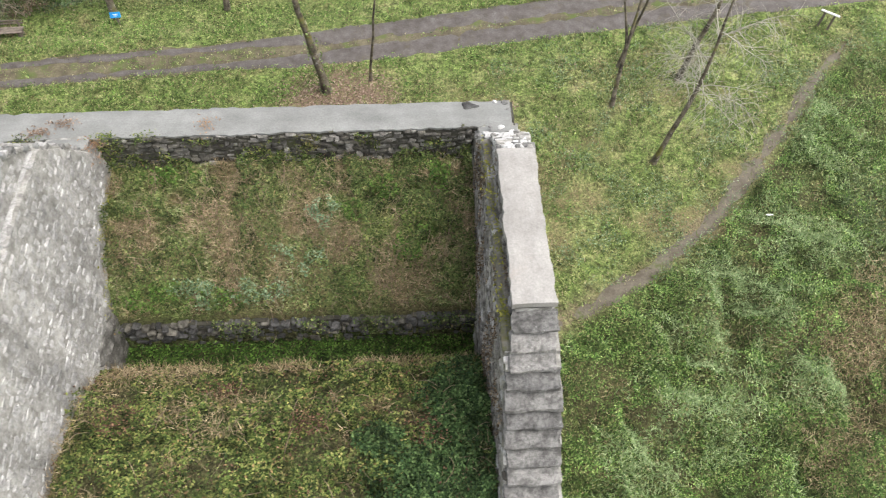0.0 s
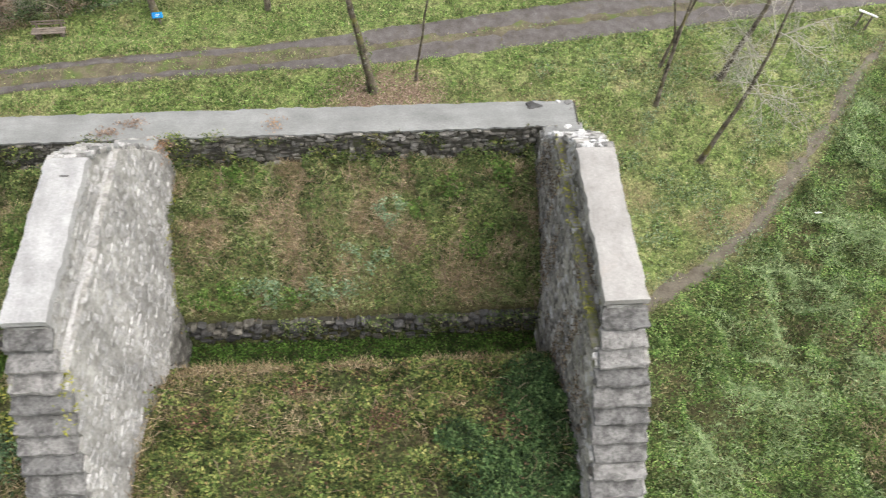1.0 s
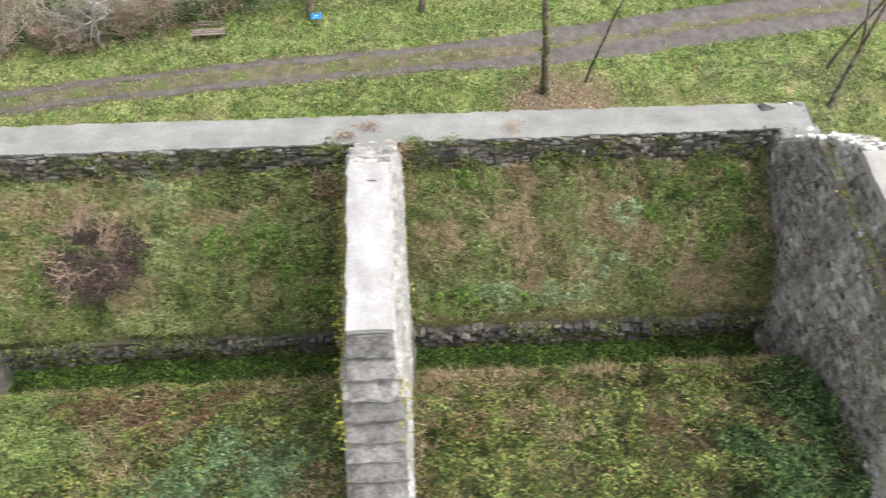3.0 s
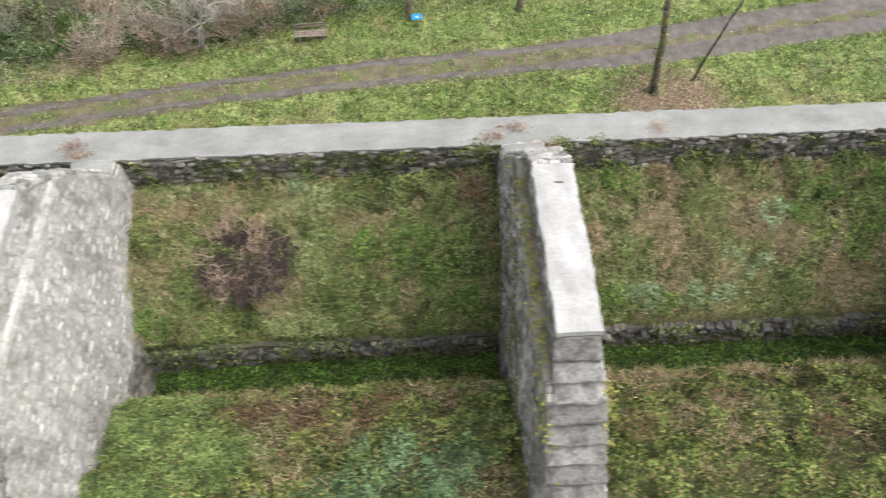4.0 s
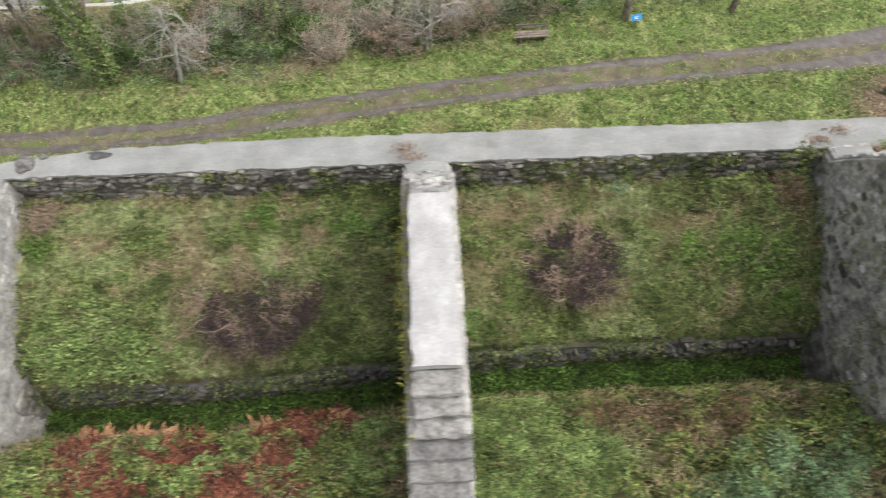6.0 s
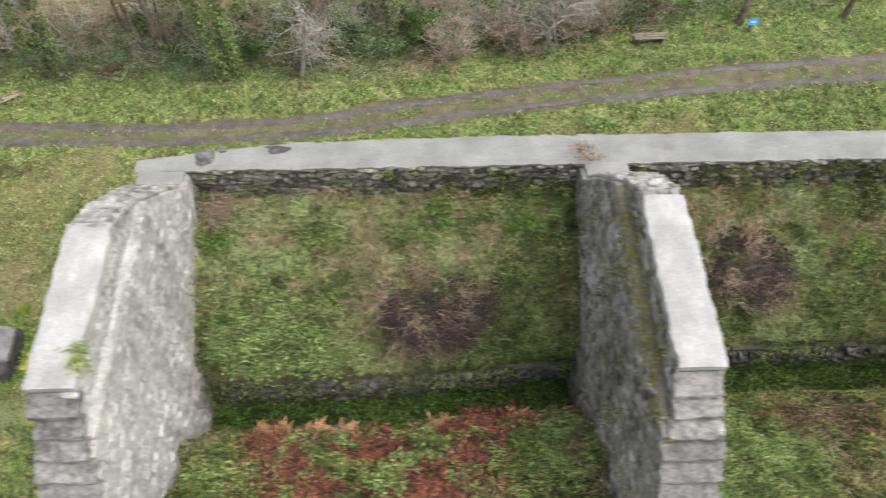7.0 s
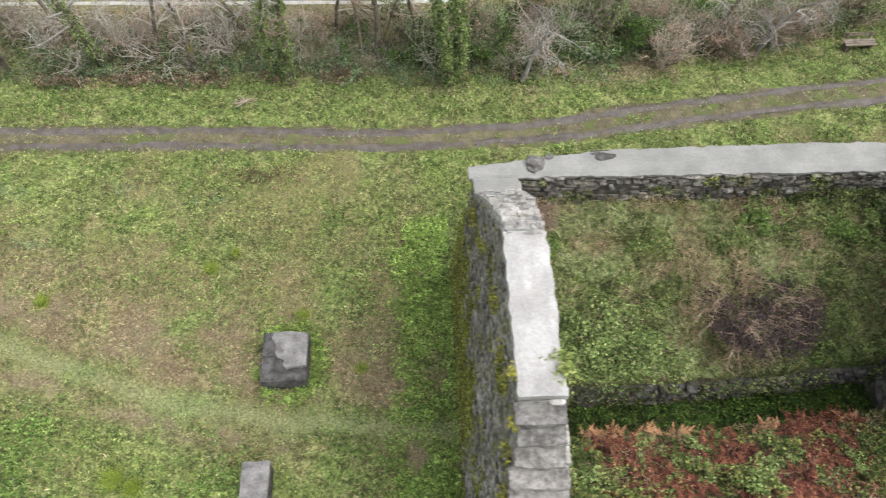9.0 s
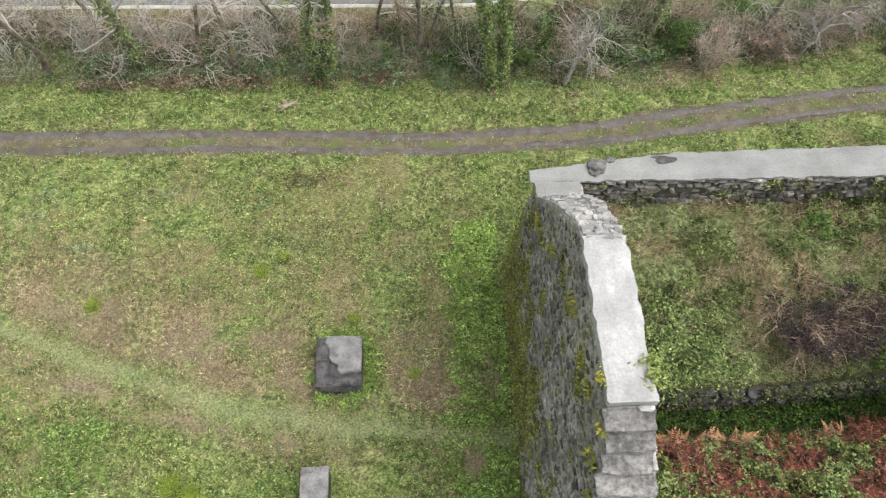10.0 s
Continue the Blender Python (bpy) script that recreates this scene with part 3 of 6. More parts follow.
# ---- the long wall and its coping ----
def slab(name, us, edge_a, edge_b, z, thick, along="x", across=6, rough=0.03, seed=0, ragged=0.08):
    """A poured coping: top grid with a slightly uneven surface and wavering edges, closed underneath."""
    us = np.asarray(us, float)
    t = np.linspace(0, 1, across)
    A = edge_a + ragged * (soft_noise(us, us * 0 + seed, 0.28, seed) - 0.5)
    B = edge_b + ragged * (soft_noise(us, us * 0 + seed + 9, 0.28, seed + 3) - 0.5)
    U = np.repeat(us[:, None], across, 1)
    V = A[:, None] * (1 - t) + B[:, None] * t
    Z = np.broadcast_to(z, us.shape)[:, None] + rough * 1.2 * (soft_noise(U, V, 0.9, seed + 1) - 0.5) - 0.025 * (np.abs(2 * t - 1) ** 6)[None]
    # rings: bottom edge, top points, bottom edge
    U = np.concatenate([U[:, :1], U, U[:, -1:]], 1)
    V = np.concatenate([V[:, :1], V, V[:, -1:]], 1)
    Z = np.concatenate([Z[:, :1] - thick, Z, Z[:, -1:] - thick], 1)
    P = np.stack([U, V, Z], -1) if along == "x" else np.stack([V, U, Z], -1)
    k = np.arange(U.size).reshape(U.shape)
    f = np.stack([k[:-1, :-1], k[1:, :-1], k[1:, 1:], k[:-1, 1:]], -1).reshape(-1, 4)
    ends = []
    for row in (k[0], k[-1]):
        for c in range(0, U.shape[1] // 2 - 1):
            ends.append([row[c], row[c + 1], row[-2 - c], row[-1 - c]])
    under = np.stack([k[:-1, 0], k[1:, 0], k[1:, -1], k[:-1, -1]], -1)
    me = mesh_of(name, P.reshape(-1, 3), np.concatenate([f, ends, under]))
    bm = bmesh.new()
    bm.from_mesh(me)
    bmesh.ops.recalc_face_normals(bm, faces=bm.faces)
    bm.to_mesh(me)
    bm.free()
    return me


def outer_edge(x):
    return np.interp(x, [-26.5, -25.0, -21.7, -15, 14.5], [0.36, 0.60, 1.0, 1.12, 1.05])


bm = bmesh.new()
box(bm, WEST + 0.2, EAST, 0.025, 0.45, -1.0, TOP - 0.05)
box(bm, -22.5, EAST, 0.452, 1.0, -1.0, TOP - 0.05)
long_wall = tagged(part("long_wall", bm, dark_mortar), "long rubble stone retaining wall under a concrete coping", "wall", kind="structure")
xs = np.arange(-26.35, 14.46, 0.09)
part("coping", slab("coping", xs, -0.01 + 0.05 * (soft_noise(xs, xs * 0, 0.12, 5) - 0.5), outer_edge(xs) + 0.06 * (soft_noise(xs, xs * 0 + 3, 0.14, 6) - 0.5), TOP, 0.075, "x", 7, 0.045, 1, 0.13), concrete, long_wall, "smooth grey concrete coping with stains")


# ---- the cross walls ----
def rise_share(s):
    """Share of the climb from the long wall (0) to the coping (1): level, then steep, then easing off."""
    t = np.clip((s - 0.13) / 0.87, 0, 1)
    return 0.45 * t + 0.55 * (1 - (1 - t) ** 1.7)


def top_profile(cap, far, near):
    """Runs of level top along y: (y start, y end, z), from the long wall to the foot."""
    runs, n = [], 40
    for i in range(n):
        y0, y1 = 0.0 + (far - 0.0) * i / n, 0.0 + (far - 0.0) * (i + 1) / n
        runs.append((y0, y1, TOP + (cap - TOP) * rise_share((i + 0.5) / n), "rise"))
    runs.append((far, near, cap, "cap"))
    y, z = near, cap
    while z - RISE > 1.6:
        z -= RISE
        runs.append((y, y - TREAD, z, "step"))
        y -= TREAD
    return runs


def wall_core(runs, cx, cap, west_extra, east_extra):
    verts, faces = [], []
    rings = []
    for y0, y1, z, kind in runs:
        for y in (y0, y1):
            t = z - 0.2
            zl = min(cap - LEDGE, t - 0.03)
            levels = [(-1.5, zl), (2.3, zl), (zl, zl)]
            left = []
            for zz in (-1.5, 2.3, zl):
                left.append((-half_width(min(zz, cap - LEDGE), cap, west_extra) + 0.005, zz))
            hw = 0.42 if zl == cap - LEDGE else 0.55
            right = [(half_width(min(b, cap - LEDGE), cap, east_extra) - 0.005 if b <= zl else hw, b) for b in (t, zl + 0.02, zl, 2.3, -1.5)]
            left += [(-hw, zl + 0.02), (-hw, t)] if not west_extra else [(0.005 - half_width(b, cap, west_extra), b) for b in (zl + 0.02, t)]
            rings.append([(cx + a, y, b) for a, b in left + right])
    n = len(rings[0])
    for r in rings:
        verts += r
    for i in range(len(rings) - 1):
        for k in range(n):
            a, b = i * n + k, i * n + (k + 1) % n
            faces.append([a, b, b + n, a + n])
    me = mesh_of("buttress_wall", verts, faces)
    bm = bmesh.new()
    bm.from_mesh(me)
    bmesh.ops.remove_doubles(bm, verts=bm.verts, dist=1e-4)
    bmesh.ops.holes_fill(bm, edges=bm.edges, sides=0)
    bmesh.ops.recalc_face_normals(bm, faces=bm.faces)
    bm.to_mesh(me)
    bm.free()
    return me


def worn_step(x0, x1, y1, y0, z):
    """A hewn tread that overhangs the one below; its top is worn down towards the front."""
    bm = rough_block(x0 - random.uniform(0.01, 0.08), x1 + random.uniform(0.01, 0.08), y1 - 0.08 - random.uniform(0, 0.05), y0 + 0.05, z - random.uniform(0.13, 0.18), z + random.uniform(0.0, 0.04), 6, 0.045, random.uniform(0, 50), 0.035)
    slope = random.uniform(0.09, 0.14)
    for v in bm.verts:
        v.co.z -= slope * (y0 - v.co.y) / TREAD
        v.co.y += 0.03 * noise.noise(Vector((v.co.x * 2.5, z * 3.0, 0.0)))
    return bm


cross_walls = []
for number, (cx, cap, far, near) in enumerate(WALLS):
    runs = top_profile(cap, far, near)
    west_extra = 0.072 if number == 3 else 0.0
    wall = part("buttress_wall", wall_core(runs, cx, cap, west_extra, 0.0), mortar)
    # West faces get the darker mortar, part moss, part shade in the colour.
    wall.data.materials.append(mossy_shade_mortar)
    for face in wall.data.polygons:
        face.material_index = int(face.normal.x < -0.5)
    tagged(wall, "tall rubble stone cross wall with a bright coping and stepped end", "wall", "cross walls of the bays", "structure")
    cross_walls.append((wall, cx, cap, far, near, runs, west_extra))
    ys = np.linspace(near, far, 60)
    part("coping", slab("coping", ys, cx - 0.5 + 0 * ys, cx + 0.5 + 0 * ys, cap, 0.22, "y", 9, 0.08, number + 2, 0.13), bright_concrete if number else pale_concrete, wall, "sun-bleached concrete coping")
    for y0, y1, z, kind in runs:
        if kind != "step":
            continue
        w = 0.50 if z > cap - LEDGE else 0.64
        part("step", worn_step(cx - w, cx + w, y1, y0, z), step_stone, wall)
    ys = np.linspace(0.12, far - 0.05, 40)
    rise_z = TOP + 0.03 + (cap - TOP - 0.05) * rise_share(ys / far)
    wide = np.where(rise_z > cap - LEDGE, 0.47, 0.64)
    wide_west = half_width(rise_z, cap, west_extra) if west_extra else wide
    part("rising_coping", slab("rising_coping", ys[::-1], (cx - wide_west)[::-1], (cx + wide)[::-1], rise_z[::-1] - 0.06, 0.12, "y", 9, 0.06, number + 5, 0.12), mortar, wall, "rough broken stones of the rising wall top")
    es = np.linspace(far * 0.155, -0.05, 8)
    part("coping_return", slab("coping_return", es, cx - (0.72 if west_extra else 0.6) + 0 * es, cx + 0.6 + 0 * es, TOP + 0.012, 0.2, "y", 6, 0.03, number + 4, 0.12), concrete, wall, "grey concrete running on to the cross wall")
    rows = 26
    for r in range(rows):
        t = 0.165 + 0.835 * (r + random.uniform(0.2, 0.8)) / rows
        zz = TOP + (cap - TOP) * float(rise_share(t))
        reach = 0.47 if zz > cap - LEDGE else 0.62
        wx = -reach if not west_extra else -half_width(zz, cap, west_extra) + 0.04
        while wx < reach - 0.08:
            w = random.uniform(0.10, 0.34)
            if random.random() < 0.85:
                bm = bmesh.new()
                box(bm, -w / 2, w / 2, -0.10, 0.08, -0.12, 0.015, 0.025, 0.02)
                bm.transform(Matrix.Translation((cx + min(wx + w / 2, reach - w / 2 + 0.06), far * t + random.uniform(-0.03, 0.03), zz + random.uniform(-0.06, 0.01))) @ Euler((-0.25 + random.uniform(-0.15, 0.15), random.uniform(-0.1, 0.1), random.uniform(-0.2, 0.2))).to_matrix().to_4x4())
                part("broken_stone", bm, random.choice((rubble, step_stone, mortar, concrete) if number else (step_stone, limewash, limewash, mortar)), wall)
            wx += w + 0.01
    y_start = far * (cap - LEDGE - TOP) / (cap - TOP) - 0.1
    y_stop = near - TREAD * (LEDGE / RISE - 1.3)
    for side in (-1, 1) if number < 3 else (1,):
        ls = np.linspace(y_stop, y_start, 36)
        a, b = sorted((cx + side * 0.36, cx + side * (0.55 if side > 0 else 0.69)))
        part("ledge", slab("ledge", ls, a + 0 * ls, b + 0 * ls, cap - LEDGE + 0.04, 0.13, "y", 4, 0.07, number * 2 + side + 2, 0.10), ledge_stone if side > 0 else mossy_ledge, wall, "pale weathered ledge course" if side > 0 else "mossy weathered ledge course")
    if number != 0:
        bm = rough_block(cx - (half_width(2.3, cap) + 0.08 if number < 3 else 0.3), cx + half_width(2.3, cap) + 0.08, -6.1, 0.0, -1.5, 2.4, 14, 0.10, number, 0.12)
        part("plinth", bm, dark_rubble, wall)

# the low wall that holds the slope above the channel
for a, b in ((1.75, 12.9), (-11.2, -0.35), (-24.0, -13.3)):
    bm = bmesh.new()
    for i in range(24):
        x0, x1 = a + (b - a) * i / 24, a + (b - a) * (i + 1) / 24
        yr = float(retaining_line(0.5 * (x0 + x1)))
        box(bm, x0, x1, yr - 0.10, yr + 0.25, 0.0, 1.62 + random.uniform(-0.12, 0.06), 0.0)
    tagged(part("retaining_wall", bm, dark_mortar), "low mossy rubble wall above an overgrown channel", "wall", "low walls in the bays", "structure")

# ---- plants: leaves, blades and twigs as real geometry ----
def leaves_mesh(name, pts, size, flat=0.55, slim=0.55):
    """One folded four-sided leaf for each point; size: length in metres."""
    n = len(pts)
    yaw = rng.uniform(0, 2 * np.pi, n)
    pitch = rng.normal(0, 1 - flat, n)
    d = np.stack([np.cos(yaw) * np.cos(pitch), np.sin(yaw) * np.cos(pitch), np.sin(pitch)], -1)
    side = np.stack([-np.sin(yaw), np.cos(yaw), rng.normal(0, 0.35, n)], -1)
    side /= np.linalg.norm(side, axis=1, keepdims=True)
    up = np.cross(d, side)
    L, w = size[:, None], size[:, None] * slim / 2
    verts = np.stack([pts - d * L / 2, pts + side * w + up * w * 0.3, pts + d * L / 2, pts - side * w + up * w * 0.3], 1)
    return mesh_of(name, verts.reshape(-1, 3), np.arange(4 * n).reshape(-1, 4))


def blades_mesh(name, pts, length, width, lean=0.5):
    """Grass blades: a slim triangle for each point, leaning at random."""
    n = len(pts)
    yaw, tip = rng.uniform(0, 2 * np.pi, n), rng.uniform(0, 2 * np.pi, n)
    side = np.stack([np.cos(yaw), np.sin(yaw), 0 * yaw], -1) * (width / 2)[:, None]
    top = np.stack([np.cos(tip) * lean, np.sin(tip) * lean, np.full(n, math.sqrt(1 - lean**2))], -1) * length[:, None]
    verts = np.stack([pts - side, pts + side, pts + top], 1)
    return mesh_of(name, verts.reshape(-1, 3), np.arange(3 * n).reshape(-1, 3))


def sown(count, x0, x1, y0, y1, chance):
    """Random places in a rectangle, kept by chance(x, y)."""
    x, y = rng.uniform(x0, x1, count), rng.uniform(y0, y1, count)
    keep = rng.random(count) < chance(x, y)
    return x[keep], y[keep]


def on_ground(x, y, low=0.0, high=0.0):
    return np.stack([x, y, ground_height(x, y) + low + (high - low) * rng.random(len(x))], -1)


def mound(x, y, seed, scale=0.9):
    return np.clip(soft_noise(x, y, scale, seed, 2) * 2.6 - 0.85, 0, 1)


def stuff(name, me, material, label, category="plants"):
    return tagged(part(name, me, material), label, category, kind="stuff")


def clear_of_walls(x, y, gap=0.0):
    ok = np.ones(len(x), bool)
    for cx, cap, far, near in WALLS:
        ok &= ~((np.abs(x - cx) < 0.78 + gap) & (y < 1.1) & (y > -18))
    return ok & ~((y > -0.05) & (y < 1.15) & (x > WEST) & (x < EAST))


def off_track(x, y):
    d = np.abs(np.abs(y - track_line(x)) - rut_gap(x))
    half = 0.13 + 0.40 * smooth(1, 11, x)
    keep = smooth(half - 0.16, half + 0.22, d + 0.35 * (soft_noise(x, y, 0.5, 7) - 0.5))
    middle = np.abs(y - track_line(x)) < rut_gap(x)
    return keep * np.where(middle, 0.25 + 0.6 * soft_noise(x, y, 0.8, 2), 1.0)


PATHWAY = [(15.2, -4.6), (16.4, -4.05), (19.7, -2.3), (22.6, -0.05), (24.6, 2.1), (26.35, 3.9), (29.1, 7.3), (31.0, 9.2)]


def off_path(x, y):
    py = np.interp(x, [p[0] for p in PATHWAY], [p[1] for p in PATHWAY])
    inside = (x > 15) & (x < 31)
    return np.where(inside, smooth(-0.05, 0.30, np.abs(y - py) * 0.74 + 0.3 * (soft_noise(x, y, 0.6, 3) - 0.5)), 1.0)


def in_bays(x, y):
    return (x > WEST + 0.9) & (x < EAST - 0.5) & (y < 0.0)


def east_thicket(x, y):
    py = np.interp(x, [p[0] for p in PATHWAY], [p[1] for p in PATHWAY])
    return ((x > 14.9) & (y < py - 0.35)) * smooth(0.1, 0.8, py - 0.3 - y + 0.5 * (soft_noise(x, y, 0.8, 2) - 0.5))


def blobs(x, y, spots, seed=4, soft=0.35):
    """Ragged patches: middle and half size of each, from 0 outside to 1 inside."""
    x, y = np.asarray(x, float), np.asarray(y, float)
    best = np.zeros_like(x)
    fray = 0.9 * (soft_noise(x, y, 0.55, seed, 4) - 0.5)
    for cx, cy, rx, ry in spots:
        best = np.maximum(best, smooth(1.05 + soft / 2, 1.05 - soft, np.hypot((x - cx) / rx, (y - cy) / ry) + fray))
    return best


# meadow north and west of the walls
def meadow(x, y):
    c = clear_of_walls(x, y) & ~in_bays(x, y)
    return c * off_track(x, y) * off_path(x, y) * (0.25 + 0.75 * smooth(0.36, 0.58, soft_noise(x, y, 1.0, 3))) * (1 - 0.93 * bare_west(x, y)) * (1 - 0.92 * worn_band(x, y)) * (1 - 0.95 * dark_patch(x, y)) * (1 - 0.8 * smooth(2.4, 1.0, np.hypot((x - 8.2) / 1.2, y - 6.6)))


x, y = sown(440000, -50, 36, -10, 14.5, meadow)
stuff("meadow_grass", blades_mesh("meadow_grass", on_ground(x, y), rng.uniform(0.10, 0.24, len(x)), rng.uniform(0.025, 0.05, len(x)), 0.75), grass_leaf, "short autumn grass with straw-coloured patches", "grass")
x, y = sown(200000, -50, 36, -12, 14.5, lambda x, y: meadow(x, y) * smooth(0.50, 0.66, soft_noise(x, y, 2.2, 5)))
stuff("dead_grass", blades_mesh("dead_grass", on_ground(x, y), rng.uniform(0.12, 0.30, len(x)), rng.uniform(0.02, 0.035, len(x)), 0.88), straw, "drifts of flattened dead grass", "grass")


def herb_strips(x, y):
    ridge = np.exp(-(((y - track_line(x) + 2.0) / 0.75) ** 2)) * smooth(-18, -8, x) * smooth(27, 20, x)
    foot = 1.3 * np.exp(-(((x - WEST + 1.3) / 0.8) ** 2)) * (y < 2.0) * (x < WEST)
    ring = np.exp(-(((np.hypot(x + 32.4, (y + 3.3) * 0.8) - 1.05) / 0.35) ** 2)) * 1.4 * smooth(0.3, 0.5, soft_noise(x, y, 0.9, 4) + 0.12 * (x > -32.4))
    lower = (x < -33) * smooth(-1.3, -2.2, y - worn_line(x)) * smooth(0.35, 0.55, soft_noise(x, y, 1.1, 6))
    verge = smooth(0.9, 1.6, y - track_line(x)) * smooth(0.24, 0.5, soft_noise(x, y, 1.8, 9))
    return np.clip(ridge + foot + ring + lower + verge + 0.55 * smooth(0.50, 0.62, soft_noise(x, y, 1.3, 10)), 0, 1) * meadow(x, y)


x, y = sown(24000, -35, -29.5, -6, -0.5, lambda x, y: np.exp(-(((np.hypot(x + 32.35, (y + 3.3) * 0.82) - 1.04) / 0.26) ** 2)) * smooth(0.25, 0.5, soft_noise(x, y, 0.9, 4) + 0.14 * (x > -32.4)))
stuff("block_herbs", leaves_mesh("block_herbs", on_ground(x, y, 0.02, 0.28), rng.uniform(0.05, 0.12, len(x)), 0.5, 0.5), foot_leaf, "lush green herbs round the stone block", "herbs")
x, y = sown(30000, -29.6, -26.7, -10, 2.6, lambda x, y: clear_of_walls(x, y) * smooth(-29.3, -28.2, x + 0.8 * (soft_noise(x, y, 1.0, 5) - 0.5)) * smooth(0.30, 0.48, soft_noise(x, y, 0.7, 2)) * (1 - 0.8 * np.exp(-(((y - worn_line(x)) / 0.4) ** 2))))
stuff("foot_herbs", leaves_mesh("foot_herbs", on_ground(x, y, 0.04, 0.24), rng.uniform(0.05, 0.11, len(x)), 0.6, 0.55), foot_leaf, "lush bright herbs along the foot of the end wall", "herbs")
x, y = sown(70000, -50, -26.4, -12, 6.0, lambda x, y: clear_of_walls(x, y) * (0.75 * smooth(-1.1, -2.4, y - worn_line(x)) * (x < -31) + 0.55 * smooth(2.6, 4.0, y - worn_line(x))) * smooth(0.47, 0.60, soft_noise(x, y, 0.9, 1)))
stuff("yellow_herbs", leaves_mesh("yellow_herbs", on_ground(x, y, 0.06, 0.16), rng.uniform(0.05, 0.10, len(x)), 0.75, 0.65), bright_herb, "yellow-green herb clumps in the western meadow", "herbs")
x, y = sown(300000, -50, 36, -12, 13.5, herb_strips)
stuff("lush_herbs", leaves_mesh("lush_herbs", on_ground(x, y, 0.02, 0.16), rng.uniform(0.07, 0.15, len(x)), 0.6, 0.5), lush_leaf, "low lush green herbs and nettles in the grass", "herbs")
x, y = sown(9000, 3.5, 13, 4.2, 9.0, lambda x, y: smooth(2.9, 0.8, np.hypot((x - 8.2) / 1.2, y - 6.6)))
stuff("fallen_leaves", leaves_mesh("fallen_leaves", on_ground(x, y, 0.02, 0.06), rng.uniform(0.07, 0.13, len(x)), 0.85, 0.7), dead_leaf, "brown fallen leaves under the trees", "leaves")
x, y = sown(330000, -50, 36, -10, 14.0, lambda x, y: meadow(x, y) * smooth(0.42, 0.55, soft_noise(x, y, 0.8, 6)))
stuff("clover_and_herbs", leaves_mesh("clover_and_herbs", on_ground(x, y, 0.03, 0.12), rng.uniform(0.045, 0.085, len(x)), 0.75, 0.7), clover_leaf, "small clover and herb leaves through the grass", "herbs")
x, y = sown(7000, -50, 30, 2, 13, lambda x, y: 0.25 * meadow(x, y))
stuff("scattered_leaves", leaves_mesh("scattered_leaves", on_ground(x, y, 0.05, 0.12), rng.uniform(0.06, 0.11, len(x)), 0.85, 0.7), dead_leaf, "single brown leaves scattered over the grass", "leaves")


x, y = sown(55000, 14.8, 36, -3, 11, lambda x, y: meadow(x, y) * (1 - east_thicket(x, y)) * smooth(0.45, 0.64, soft_noise(x, y, 1.5, 8, 4)))
stuff("mint_sward", leaves_mesh("mint_sward", on_ground(x, y, 0.06, 0.14), rng.uniform(0.04, 0.085, len(x)), 0.75, 0.6), sage_leaf, "pale grey-green herbs spread through the eastern grass", "herbs")
x, y = sown(60000, -48, -30, -11, 5.5, lambda x, y: np.maximum((y < 0) * (x < -34) * (smooth(-0.9, -1.8, y - worn_line(x)) * 0.6 + 0.25) * 0.25 * smooth(0.60, 0.70, soft_noise(x, y, 0.8, 11)), 0.8 * blobs(x, y, [(-43.2, 4.0, 1.3, 0.5), (-44.5, 3.2, 1.0, 0.5), (-39.1, 4.1, 0.8, 0.3), (-36.2, 3.4, 1.0, 0.35), (-40.2, 0.2, 0.5, 0.25), (-42.3, 1.6, 0.7, 0.3)], 5, 0.8) * smooth(0.4, 0.55, soft_noise(x, y, 0.5, 3))))
stuff("pale_herbs", leaves_mesh("pale_herbs", on_ground(x, y, 0.06, 0.18), rng.uniform(0.05, 0.10, len(x)), 0.7, 0.6), sage_leaf, "pale grey-green herb clumps in the western meadow", "herbs")
for tx, ty, size in ((-32.0, -1.5, 0.26), (-37.6, -7.0, 0.45), (-41.2, -0.7, 0.30), (-36.9, -7.3, 0.4), (-35.4, 0.5, 0.30), (-29.9, -3.6, 0.22), (-34.6, 1.1, 0.2)):
    n = int(700 * size)
    q = np.stack([rng.normal(tx, size * 0.35, n), rng.normal(ty, size * 0.35, n)], -1)
    stuff("grass_tuft", blades_mesh("grass_tuft", on_ground(q[:, 0], q[:, 1]), rng.uniform(0.25, 0.5, n) * (0.5 + size), rng.uniform(0.02, 0.04, n), 0.7), tuft_leaf, "bright yellow-green tuft of long grass", "grass")

x, y = sown(900, -36.5, -31.5, 3.9, 5.5, lambda x, y: smooth(1.9, 0.7, np.hypot((x + 33.95) / 1.2, (y - 4.65) / 0.45)))
stuff("scrape_leaves", leaves_mesh("scrape_leaves", on_ground(x, y, 0.02, 0.08), rng.uniform(0.05, 0.10, len(x)), 0.8, 0.6), wine_leaf, "reddish dead leaves round a scrape of bare earth", "leaves")
x, y = sown(60000, -46, -27, -6, 4.5, lambda x, y: smooth(0.3, 0.8, y - worn_line(x)) * smooth(5.5, 2.5, y - worn_line(x)) * smooth(0.36, 0.55, soft_noise(x, y, 1.0, 2)))
stuff("flattened_straw", blades_mesh("flattened_straw", on_ground(x, y, 0.01, 0.05), rng.uniform(0.10, 0.22, len(x)), rng.uniform(0.018, 0.03, len(x)), 0.96), straw, "flattened dead grass on trodden earth", "grass")

# slopes of the bays above the low wall
def upper(x, y):
    return in_bays(x, y) & clear_of_walls(x, y, 0.02) & (y > retaining_line(x) + 0.05)


def bay_of(x):
    return np.where(x > 0.72, 1, np.where(x > -12.26, 2, 3))


